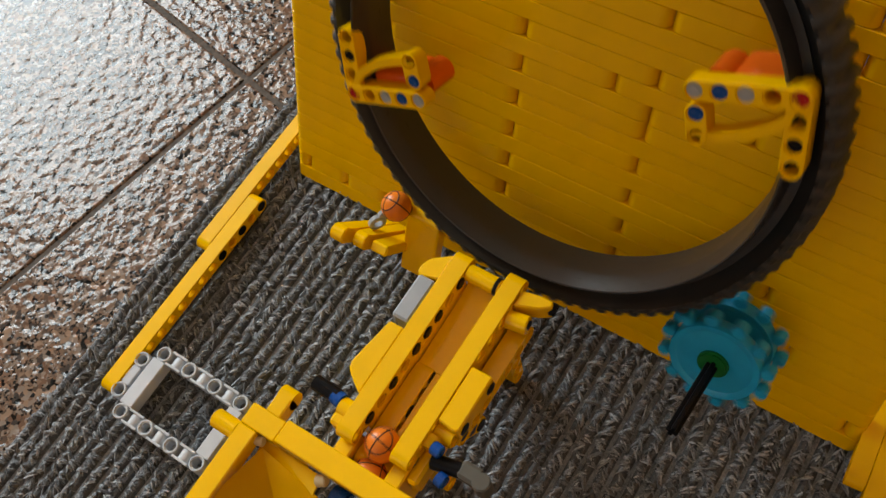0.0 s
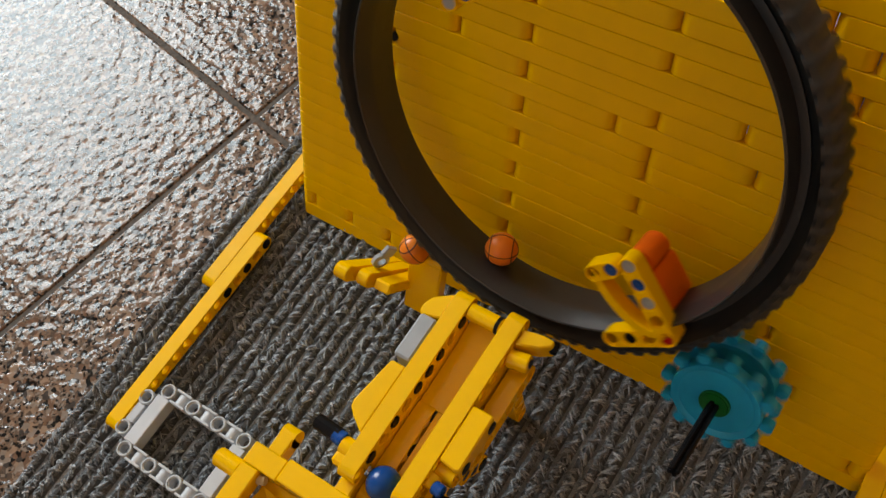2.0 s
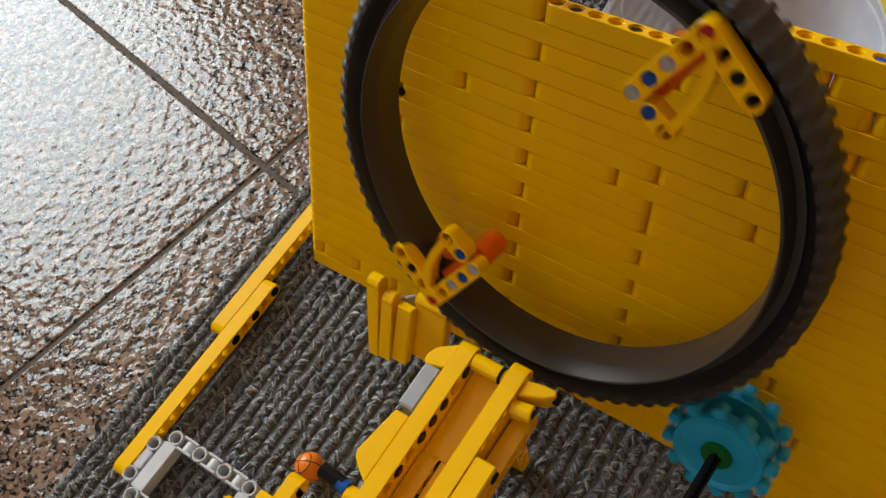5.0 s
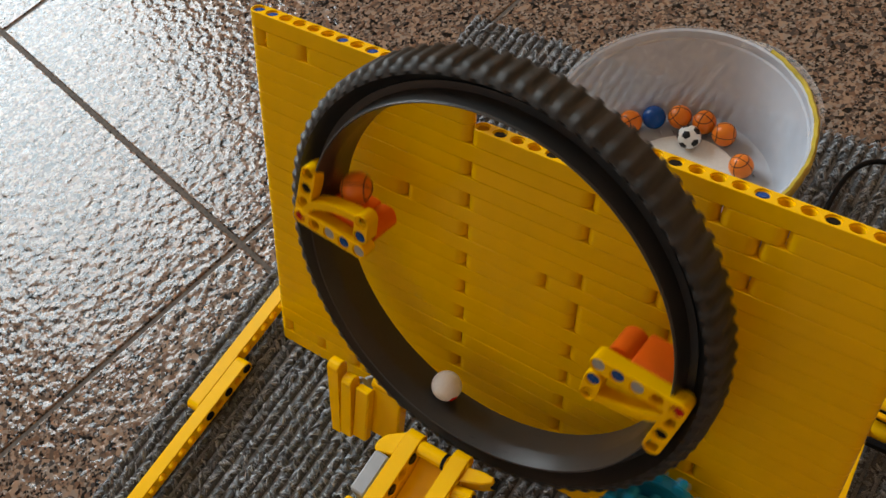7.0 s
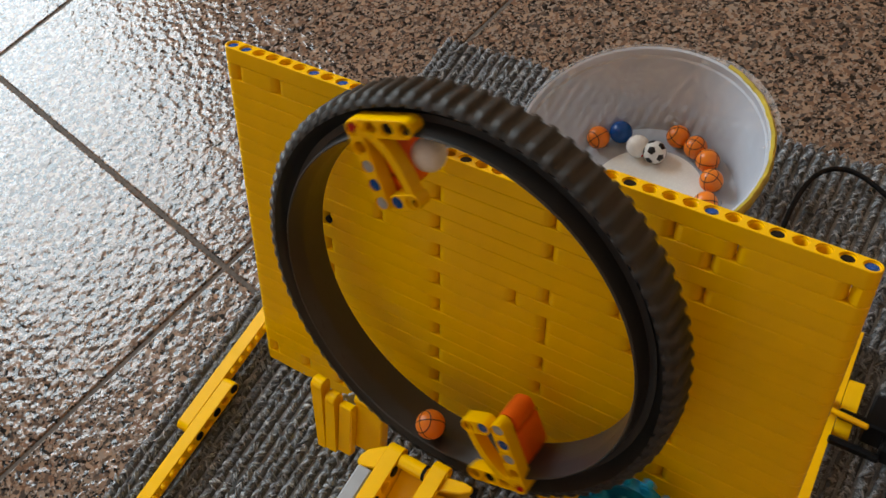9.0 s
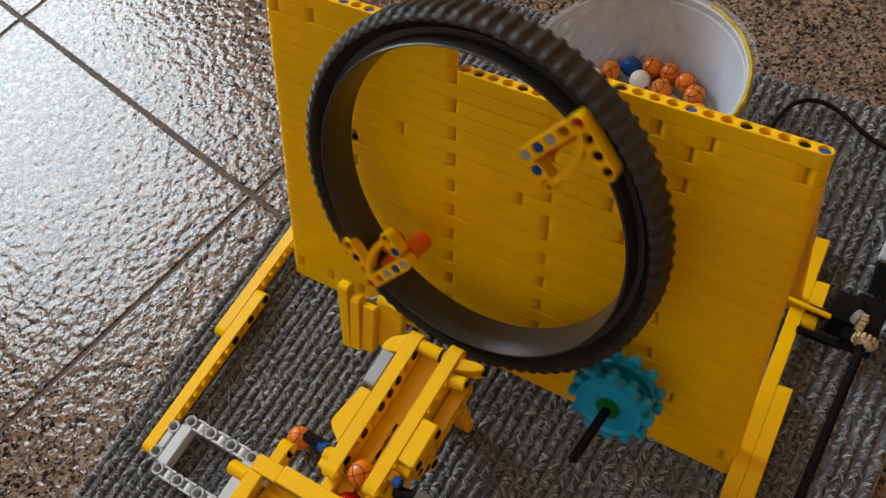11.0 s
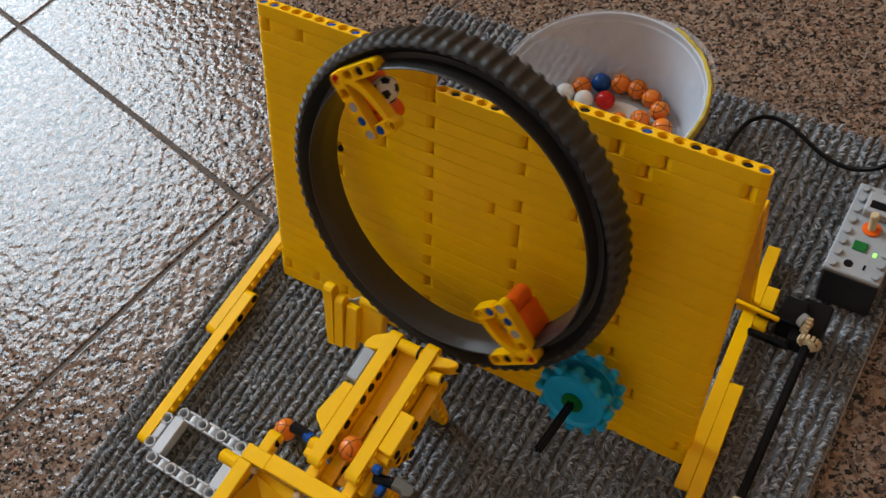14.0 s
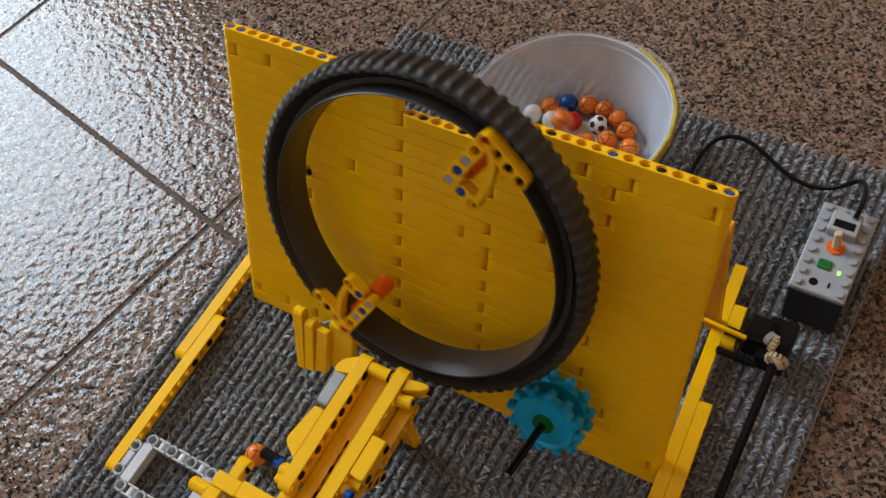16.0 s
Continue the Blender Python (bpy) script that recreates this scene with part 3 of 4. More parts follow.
chute = thing("ball_chute", "yellow two-railed ball chute leading to the wheel", "ball chute")
ZT = 0.072
RZ = ZT - 0.0039
bar(chute, 11, pose(0.1330, -0.108, RZ) @ UPY)
bar(chute, 11, pose(0.1565, -0.106, RZ) @ UPY)
part("floor_panel", slope([(-0.0272, 0.0648), (-0.0330, 0.0618), (-0.0420, 0.0600), (-0.0560, 0.0592), (-0.0700, 0.0588)], 0.1371, 0.1524), YELLOW, chute)
part("floor_panel", slope([(-0.0700, 0.0580), (-0.0900, 0.0574), (-0.1120, 0.0570)], 0.1456, 0.1524), YELLOW, chute)
bed = bar(chute, 6, pose(0.1408, -0.1120, 0.0560) @ UPY)
for i in (1, 3, 5):
    part("pin", tube((i * L, 0, 0.0030), (i * L, 0, 0.0046), 0.0027, 14, bevel=0.0003), BLACK, bed)
bar(chute, 5, pose(0.1408, -0.1080, 0.0478) @ UPY)
part("spacer", tube((0.1372, -0.0300, RZ), (0.1523, -0.0300, RZ), 0.0037, 20, bevel=0.0003), YELLOW, chute)
part("pin", tube((0.1500, -0.0300, RZ), (0.1516, -0.0300, RZ), 0.0039, 16), BLACK, chute)
# black plugs make these holes of the left chute rail dark
for i in (1, 3, 5, 6, 7, 9):
    part("pin", tube((0.1350, -0.108 + i * L, RZ), (0.1374, -0.108 + i * L, RZ), 0.0026, 14, bevel=0.0003), BLACK, chute)
part("grey_block", box((0.1212, -0.0615, RZ - 0.008), (0.1290, -0.0412, ZT), 0.0009), GREY, chute, "light grey block")
part("side_block", wedge([(0.1290, -0.0640), (0.1222, -0.0640), (0.1186, -0.0850), (0.1192, -0.0878), (0.1222, -0.0905), (0.1290, -0.0950)], RZ - 0.012, ZT - 0.0004), YELLOW, chute)
side = part("side_block", wedge([(0.1606, -0.0640), (0.1698, -0.0640), (0.1698, -0.0880), (0.1680, -0.0890), (0.1606, -0.0880)], RZ - 0.0068, ZT - 0.0004), YELLOW, chute)
for y in (-0.0668, -0.0850):
    part("pin", tube((0.1694, y, RZ - 0.002), (0.1701, y, RZ - 0.002), 0.0027, 14), BLACK, side)
part("wing", wedge([(0.1292, -0.0272), (0.1292, -0.0395), (0.1215, -0.0418), (0.1196, -0.0405), (0.1193, -0.0372), (0.1212, -0.0330)], RZ - 0.0085, RZ + 0.0030), YELLOW, chute)
part("wing", wedge([(0.1606, -0.0272), (0.1606, -0.0345), (0.1700, -0.0312), (0.1742, -0.0282), (0.1738, -0.0258), (0.1690, -0.0256)], RZ - 0.0075, RZ + 0.0022), YELLOW, chute)
part("spacer", tube((0.1605, -0.0392, RZ - 0.002), (0.1692, -0.0378, RZ - 0.002), 0.0039, 20, bevel=0.0004), YELLOW, chute)
# no hole here: a black disc gives the shade inside the tube
part("bore", tube((0.1690, -0.0378, RZ - 0.002), (0.1694, -0.0378, RZ - 0.002), 0.0024, 14), BLACK, chute, "black disc for the shade in the open end")
part("pin", tube((0.1725, -0.0270, RZ - 0.0025), (0.1755, -0.0266, RZ - 0.0030), 0.0027, 14, bevel=0.0004), BLACK, chute)
bar(chute, 7, pose(0.1650, -0.0860, RZ - 0.0120) @ UPY)
part("side_panel", box((0.1295, -0.1020, 0.0360), (0.1365, -0.0320, RZ - 0.0042), 0.0006), YELLOW, chute)
part("side_panel", box((0.1530, -0.1020, 0.0360), (0.1600, -0.0320, RZ - 0.0042), 0.0006), YELLOW, chute)
part("end_panel", box((0.1296, -0.1172, 0.0380), (0.1366, -0.1060, RZ - 0.0042), 0.0006), YELLOW, chute)
part("end_panel", box((0.1530, -0.1240, 0.0380), (0.1598, -0.1060, RZ - 0.0050), 0.0006), YELLOW, chute)
# legs down to the mat
for x in (0.1330, 0.1565):
    for y in (-0.040, -0.096):
        put("leg", beam_mesh(7, True), YELLOW, chute, pose(x, y, 0.0035, 0, -90, 0))
hanger = bar(chute, 4, pose(0.1645, -0.0900, RZ - 0.0040) @ pose(0, 0, 0, 0, 55, 90) @ pose(0, 0, 0, 90, 0, 0))
# black plugs make the hanger's holes dark
for i in range(1, 4):
    part("pin", tube((i * L, 0, -0.0042), (i * L, 0, 0.0042), 0.0027, 14), BLACK, hanger)
part("bracket", add_tube(box((0.1225, -0.1090, RZ - 0.014), (0.1292, -0.0990, RZ - 0.002), 0.0012), (0.1230, -0.1010, RZ - 0.004), (0.1292, -0.1010, RZ - 0.004), 0.0040, 18), YELLOW, chute)
part("axle_pin", tube((0.1180, -0.0990, RZ - 0.003), (0.1230, -0.0998, RZ - 0.003), 0.0033, 14, bevel=0.0004), BLUE, chute, "blue pin")
part("axle", tube((0.1085, -0.0985, RZ - 0.003), (0.1205, -0.0990, RZ - 0.003), 0.0033, 12, bevel=0.0003), BLACK, chute, "black axle stub")
conn = bmesh.new()
add_tube(conn, (0.1610, -0.0985, RZ - 0.002), (0.1610, -0.0930, RZ - 0.002), 0.0038, 18, bevel=0.0005)
add_box(conn, (0.1600, -0.1120, RZ - 0.016), (0.1650, -0.0940, RZ - 0.005), 0.0012)
part("bracket", conn, YELLOW, chute)
part("axle_pin", tube((0.1635, -0.0970, RZ), (0.1680, -0.0975, RZ), 0.0027, 14, bevel=0.0005), BLUE, chute, "blue pin")
part("axle_pin", tube((0.1700, -0.1050, RZ - 0.004), (0.1740, -0.1055, RZ - 0.004), 0.0030, 14, bevel=0.0005), BLUE, chute, "blue pin")
part("axle", tube((0.1650, -0.1010, RZ - 0.004), (0.1770, -0.0985, RZ - 0.004), 0.0031, 14, bevel=0.0004), BLACK, chute, "black axle joint")
joint = bmesh.new()
add_box(joint, (0.1760, -0.1015, RZ - 0.0075), (0.1850, -0.0945, RZ - 0.0005), 0.0012)
add_tube(joint, (0.1860, -0.0990, RZ - 0.0100), (0.1860, -0.0990, RZ + 0.0005), 0.0036, 16, bevel=0.0005)
part("joint", joint, PINGREY, chute, "dark grey-brown connector")

# ---- the feeder box in front of the chute ----
feeder = thing("ball_hopper", "yellow open hopper of beams with sloping panels", "hopper")
HZ = 0.0655
part("top_beam", box((0.0920, -0.1265, HZ - 0.0078), (0.1085, -0.1175, HZ), 0.0005), YELLOW, feeder)
part("top_beam", box((0.1087, -0.1260, HZ - 0.0078), (0.1880, -0.1163, HZ + 0.0006), 0.0005), YELLOW, feeder)
part("side_beam", box((0.0920, -0.2300, HZ - 0.0078), (0.1005, -0.1267, HZ), 0.0005), YELLOW, feeder)
part("peg", tube((0.0805, -0.1300, HZ - 0.004), (0.0922, -0.1300, HZ - 0.004), 0.0040, 20, bevel=0.0004), YELLOW, feeder)
part("knob_beam", add_tube(box((0.0980, -0.1180, HZ - 0.0078), (0.1050, -0.1085, HZ), 0.0006), (0.0980, -0.1085, HZ - 0.0039), (0.1050, -0.1085, HZ - 0.0039), 0.0039, 20), YELLOW, feeder)
hop = bmesh.new()
hv = [hop.verts.new(p) for p in ((0.1010, -0.1500, HZ - 0.002), (0.1040, -0.1300, HZ - 0.005), (0.1350, -0.1340, HZ - 0.012), (0.1400, -0.1500, HZ - 0.020), (0.1200, -0.1460, HZ - 0.014),
                                 (0.1010, -0.2200, HZ - 0.004), (0.1200, -0.2200, HZ - 0.030), (0.1450, -0.2200, HZ - 0.034))]
for f in ((0, 1, 4), (1, 2, 4), (2, 3, 4), (0, 4, 6, 5), (4, 3, 7, 6)):
    hop.faces.new([hv[i] for i in f])
bmesh.ops.solidify(hop, geom=hop.faces, thickness=0.002)
part("sloping_panel", hop, YELLOW, feeder)
for x, y in ((0.096, -0.122), (0.180, -0.122), (0.096, -0.200), (0.180, -0.200)):
    put("leg", beam_mesh(7, False), YELLOW, feeder, pose(x, y, 0.0035, 0, -90, 0))
part("side_beam", box((0.1800, -0.2300, HZ - 0.0078), (0.1885, -0.1267, HZ), 0.0005), YELLOW, feeder)

part("inner_panel", slope([(-0.1268, HZ - 0.0080), (-0.1330, HZ - 0.0100), (-0.1420, HZ - 0.0180)], 0.1010, 0.1300, 0.0016), YELLOW, feeder)
part("pin", tube((0.1290, -0.1290, HZ - 0.0085), (0.1330, -0.1270, HZ - 0.0075), 0.0024, 14, bevel=0.0004), TAN, feeder, "tan pin")
part("pin", tube((0.1000, -0.1290, HZ - 0.0050), (0.1035, -0.1280, HZ - 0.0045), 0.0020, 14, bevel=0.0003), TAN, feeder, "tan pin")
part("bush", tube((0.1345, -0.1290, 0.0490), (0.1420, -0.1290, 0.0490), 0.0044, 20, bevel=0.0008), BLUE, feeder, "blue bush")

# ---- the flap beside the wheel ----
HINGE = (0.0, -0.0200, 0.0280)
flap = thing("ball_flap", "yellow hinged flap of short beams with a grey clip", "flap", m=pose(*HINGE, -29))


def flap_parts():
    f = bmesh.new()
    # two tapering blades and a hinge block, built hanging down from the hinge line
    for x0, x1, x2, x3, top, low in ((0.0625, 0.0695, 0.0680, 0.0730, 0.0195, -0.0195), (0.0720, 0.0780, 0.0735, 0.0800, 0.0145, -0.0185)):
        v = [f.verts.new(p) for y in (-0.0037, 0.0037) for p in ((x0, y, top), (x1, y, top), (x3, y, low), (x2, y, low))]
        for q in ((0, 1, 2, 3), (7, 6, 5, 4), (0, 4, 5, 1), (1, 5, 6, 2), (2, 6, 7, 3), (3, 7, 4, 0)):
            f.faces.new([v[i] for i in q])
        add_tube(f, (x0, 0, top), (x1, 0, top), 0.0040, 18, bevel=0.0004)
    return f


def clip_ring():
    bm = revolve([(0.0022, -0.0013), (0.0038, -0.0013), (0.0042, -0.0009), (0.0042, 0.0009), (0.0038, 0.0013), (0.0022, 0.0013)], 28)
    add_box(bm, (0.0036, -0.0013, -0.0030), (0.0090, 0.0013, 0.0030), 0.0005)
    bmesh.ops.transform(bm, matrix=pose(0.0750, 0.0080, 0.0065, -20, 0, 65), verts=bm.verts)
    return bm


blade = part("blade", flap_parts(), YELLOW, flap)
part("plate", box((0.0800, -0.0026, -0.0175), (0.0886, 0.0026, 0.0150), 0.0008), YELLOW, blade)
part("hinge_block", add_tube(box((0.0864, 0.0028, -0.0140), (0.1040, 0.0096, 0.0175), 0.0008), (0.0864, 0.0060, 0.0175), (0.1040, 0.0060, 0.0175), 0.0038, 18), YELLOW, flap)
part("hinge_pin", tube((0.1042, 0.0075, 0.0180), (0.1155, 0.0085, 0.0180), 0.0040, 18, bevel=0.0004), YELLOW, flap)
part("clip", clip_ring(), GREY, blade, "light grey clip")

# ---- motor, its axle and the battery box ----
motor = thing("motor", "black motor unit with tan gears and a long black axle", "motor")
part("body", add_box(box((0.3080, 0.0950, 0.008), (0.3220, 0.1120, 0.030), 0.0012), (0.3180, 0.0880, 0.010), (0.3350, 0.1170, 0.026), 0.001), BLACK, motor)
part("arm", box((0.2960, 0.1000, 0.012), (0.3100, 0.1040, 0.018), 0.0008), BLACK, motor)
part("arm", box((0.2960, 0.0860, 0.012), (0.3200, 0.0890, 0.018), 0.0008), BLACK, motor)
gear = part("bevel_gear", tube((0.3245, 0.0970, 0.030), (0.3270, 0.0960, 0.030), 0.0050, 20, 0.0034), TAN, motor, "tan bevel gear")
cog_me = finish("tooth", box((-0.0016, -0.0008, -0.0008), (0.0016, 0.0008, 0.0008), 0.0002), TAN)
for i in range(12):
    a = 2 * math.pi * i / 12
    put("tooth", cog_me, None, gear, pose(0.3257, 0.0967 + 0.0046 * math.cos(a), 0.030 + 0.0046 * math.sin(a), math.degrees(a)))
gear = part("bevel_gear", tube((0.3300, 0.0880, 0.028), (0.3290, 0.0860, 0.028), 0.0060, 20, 0.0044), TAN, motor, "tan bevel gear")
for i in range(14):
    a = 2 * math.pi * i / 14
    put("tooth", cog_me, None, gear, pose(0.3300 + 0.0058 * math.cos(a), 0.0885, 0.028 + 0.0058 * math.sin(a), 0, -math.degrees(a), 0) @ pose(0, 0, 0, 0, 0, 90))
part("collar", tube((0.3240, 0.0985, 0.030), (0.3205, 0.1000, 0.030), 0.0042, 18, bevel=0.0005), GREY, motor)
part("axle", cross_axle((0.3295, 0.0860, 0.027), (0.3310, -0.0120, 0.027), 0.0025), BLACK, motor, "long black cross axle")
part("bush", tube((0.3312, -0.012, 0.027), (0.3316, -0.028, 0.027), 0.0042, 18, bevel=0.0005), TAN, motor, "tan bush")
part("stand", box((0.3270, -0.040, 0.0005), (0.3350, -0.028, 0.032), 0.0008), BLACK, motor)
part("cross_bar", box((0.2835, 0.0935, 0.028), (0.3105, 0.0960, 0.031), 0.0006, pose(0.297, 0.0945, 0, 0, 0, -3) @ pose(-0.297, -0.0945, 0)), YELLOW, motor, "yellow cross bar")

battery = thing("battery_box", "grey studded battery box with an orange switch and green button", "battery box", m=pose(0.3360, 0.1640, 0.0))
BH = 0.0400
part("case", box((-0.0158, -0.0318, 0.0006), (0.0158, 0.0318, 0.0360), 0.0012), DARKGREY, battery, "dark grey battery case")
part("lid", box((-0.0160, -0.0320, 0.0360), (0.0160, 0.0320, BH), 0.0008), GREY, battery, "light grey studded lid")
stud_me = finish("stud", tube((0, 0, 0), (0, 0, 0.0018), 0.0024, 16, bevel=0.0003), GREY)
for i in range(8):
    for x in (-0.012, 0.012):
        put("stud", stud_me, None, battery, pose(x, -0.028 + i * L, BH))
for x in (-0.004, 0.004):
    put("stud", stud_me, None, battery, pose(x, 0.028, BH))
part("switch_ring", tube((0, 0.002, BH), (0, 0.002, BH + 0.0012), 0.0052, 20, bevel=0.0004), ORANGE, battery, "orange switch ring")
part("switch_axle", tube((0, 0.002, BH + 0.001), (-0.001, 0.003, BH + 0.014), 0.0024, 14, bevel=0.0004), TAN, battery, "tan switch axle")
part("button", box((-0.0058, -0.0150, BH), (0.0020, -0.0085, BH + 0.0012), 0.0004), GREEN, battery, "green power button")
# a black disc and strip lie on the lid in place of recesses
part("socket", tube((-0.004, -0.025, BH + 0.0002), (-0.004, -0.025, BH - 0.0001), 0.0026, 14), BLACK, battery, "dark jack socket")
part("slot", box((0.0040, -0.0260, BH), (0.0052, -0.0225, BH + 0.0002), 0), BLACK, battery, "dark slot")


def led_material():
    mat, nt, b = material("green_led")
    b.inputs["Base Color"].default_value = (0.1, 0.6, 0.05, 1)
    b.inputs["Emission Color"].default_value = (0.25, 1.0, 0.1, 1)
    b.inputs["Emission Strength"].default_value = 2.5
    return mat


part("indicator", box((0.0062, -0.0155, BH), (0.0080, -0.0130, BH + 0.0006), 0.0002), led_material(), battery, "lit green indicator")
plug = box((-0.0085, 0.0090, BH), (0.0085, 0.0240, BH + 0.0065), 0.0008)
part("plug", plug, GREY, battery, "grey plug")
part("contacts", box((-0.0060, 0.0120, BH + 0.0065), (0.0060, 0.0175, BH + 0.0069), 0.0002), BLACK, battery, "dark contacts")


def cable(name, pts, r, parent, label=""):
    cu = bpy.data.curves.new(name, "CURVE")
    cu.dimensions, cu.bevel_depth, cu.bevel_resolution, cu.resolution_u = "3D", r, 3, 10
    s = cu.splines.new("NURBS")
    s.points.add(len(pts) - 1)
    for p, c in zip(s.points, pts):
        p.co = (*c, 1)
    s.use_endpoint_u, s.order_u = True, 4
    cu.materials.append(BLACK)
    ob = new(name, cu)
    ob.parent = parent
    return ob


wire = thing("power_cable", "thin flat black cable running across the mat", "cable")
cable("cord", [(0.3400, 0.1850, 0.0470), (0.3410, 0.1990, 0.0480), (0.3390, 0.2180, 0.0380), (0.3330, 0.2300, 0.0270), (0.3240, 0.2290, 0.0130), (0.3060, 0.2260, 0.0060), (0.2850, 0.2330, 0.0060), (0.2670, 0.2440, 0.0080),
               (0.2490, 0.2500, 0.0080), (0.2350, 0.2420, 0.0070), (0.2310, 0.2210, 0.0060), (0.2320, 0.1900, 0.0060), (0.2420, 0.1400, 0.0100), (0.2600, 0.1100, 0.0140)], 0.0016, wire)

# ---- the plastic tub that catches the balls ----
def clear_plastic():
    mat, nt, b = material("milky_plastic")
    f, co = noise_node(nt, 25, 4)
    nt.links.new(ramp(nt, f, [(0.3, (0.56, 0.60, 0.68)), (0.7, (0.67, 0.71, 0.79))]), b.inputs["Base Color"])
    b.inputs["Roughness"].default_value = 0.5
    b.inputs["Specular IOR Level"].default_value = 0.3
    clear = nt.nodes.new("ShaderNodeBsdfTransparent")
    clear.inputs[0].default_value = (0.93, 0.95, 0.97, 1)
    mix = nt.nodes.new("ShaderNodeMixShader")
    mix.inputs[0].default_value = 0.62
    nt.links.new(clear.outputs[0], mix.inputs[1])
    nt.links.new(b.outputs[0], mix.inputs[2])
    nt.links.new(mix.outputs[0], nt.nodes["Material Output"].inputs[0])
    return mat


def clear_rim():
    mat, nt, b = material("clear_plastic")
    b.inputs["Base Color"].default_value = (0.85, 0.88, 0.9, 1)
    b.inputs["Roughness"].default_value = 0.08
    clear = nt.nodes.new("ShaderNodeBsdfTransparent")
    mix = nt.nodes.new("ShaderNodeMixShader")
    mix.inputs[0].default_value = 0.2
    nt.links.new(clear.outputs[0], mix.inputs[1])
    nt.links.new(b.outputs[0], mix.inputs[2])
    nt.links.new(mix.outputs[0], nt.nodes["Material Output"].inputs[0])
    return mat


CLEAR, CLEARER = clear_plastic(), clear_rim()
TAPE = plastic("yellow_tape", (0.55, 0.42, 0.06), 0.2, 0.25)
tub = thing("plastic_tub", "round milky clear plastic tub with yellow tape on its rim", "tub", m=pose(0.1525, 0.1870, 0.0))


def ring_z(profile, seg=96, a0=0.0, a1=360.0, wave=None):
    bm = bmesh.new()
    rows = []
    whole = a1 - a0 >= 360
    for i in range(seg + (not whole)):
        deg = a0 + (a1 - a0) * i / seg
        a = radians(deg)
        k = wave(deg) if wave else 0.0
        rows.append([bm.verts.new(((r + k) * math.cos(a), (r + k) * math.sin(a), z)) for r, z in profile])
    for i in range(seg):
        p, q = rows[i], rows[(i + 1) % len(rows)]
        for j in range(len(profile) - 1):
            bm.faces.new((p[j], p[j + 1], q[j + 1], q[j]))
    return bm


TB, TR, TH = 0.0550, 0.0665, 0.0600
body = ring_z([(0.0, 0.0016), (TB - 0.005, 0.0016), (TB - 0.0015, 0.0030), (TB, 0.006), (TR - 0.0012, TH - 0.006), (TR - 0.0002, TH - 0.005), (TR, TH), (TR + 0.0012, TH + 0.0006), (TR + 0.0020, TH - 0.0006)])
bmesh.ops.remove_doubles(body, verts=body.verts, dist=0.00001)
part("bowl", body, CLEAR, tub)
part("rim", ring_z([(TR + 0.0018, TH - 0.0040), (TR + 0.0034, TH - 0.0030), (TR + 0.0036, TH + 0.0002), (TR + 0.0022, TH + 0.0012), (TR + 0.0016, TH - 0.0002)]), CLEARER, tub, "clear moulded rim")
part("grip", ring_z([(TR + 0.0030, TH - 0.0020), (TR + 0.0085, TH - 0.0012), (TR + 0.0090, TH - 0.0030)], 36, 18, 84, lambda d: -0.0055 * abs((d - 51) / 33) ** 3), CLEARER, tub, "clear rim grip")
part("tape", ring_z([(TR + 0.0006, TH - 0.0004), (TR + 0.0014, TH + 0.0012), (TR + 0.0030, TH + 0.0016), (TR + 0.0040, TH + 0.0004), (TR + 0.0042, TH - 0.0040)], 60, -22, 70,
                     lambda d: 0.0002 * math.sin(d * 0.31) + 0.00015 * math.sin(d * 0.83)), TAPE, tub, "crinkled yellow tape")
part("paper_disc", tube((0.0, 0.003, 0.0018), (0.0, 0.003, 0.0026), 0.0350, 48), WHITE, tub, "white paper disc")

# ---- the balls ----
BALL_R = 0.0070
BALL_ORANGE = plastic("ball_orange", (0.80, 0.20, 0.018), 0.3, 0.05)
BALL_RED = plastic("ball_red", (0.55, 0.012, 0.010), 0.2)
BALL_BLUE = plastic("ball_blue", (0.003, 0.06, 0.25), 0.2)
SEAM = plastic("seam_black", (0.012, 0.010, 0.010), 0.45)


def sphere_mesh():
    bm = bmesh.new()
    bmesh.ops.create_uvsphere(bm, u_segments=28, v_segments=18, radius=BALL_R)
    return finish("shell", bm, None, 80)


def loop_line(tilt, centre, half_angle, w=0.0003, proud=0.0001):
    """A thin band on the ball: a circle about an axis, at an angle from it."""
    bm = bmesh.new()
    rows = []
    rr = BALL_R + proud
    for i in range(48):
        a = 2 * math.pi * i / 48
        ring = []
        for d in (-1, -0.5, 0.5, 1):
            h = half_angle + d * w / BALL_R
            k = rr if abs(d) < 1 else BALL_R - 0.0001
            ring.append(bm.verts.new((k * math.sin(h) * math.cos(a), k * math.sin(h) * math.sin(a), k * math.cos(h))))
        rows.append(ring)
    for i in range(48):
        p, q = rows[i], rows[(i + 1) % 48]
        for j in range(3):
            bm.faces.new((p[j], p[j + 1], q[j + 1], q[j]))
    bmesh.ops.transform(bm, matrix=pose(0, 0, 0, *tilt), verts=bm.verts)
    return finish("seam", bm, SEAM, 80)


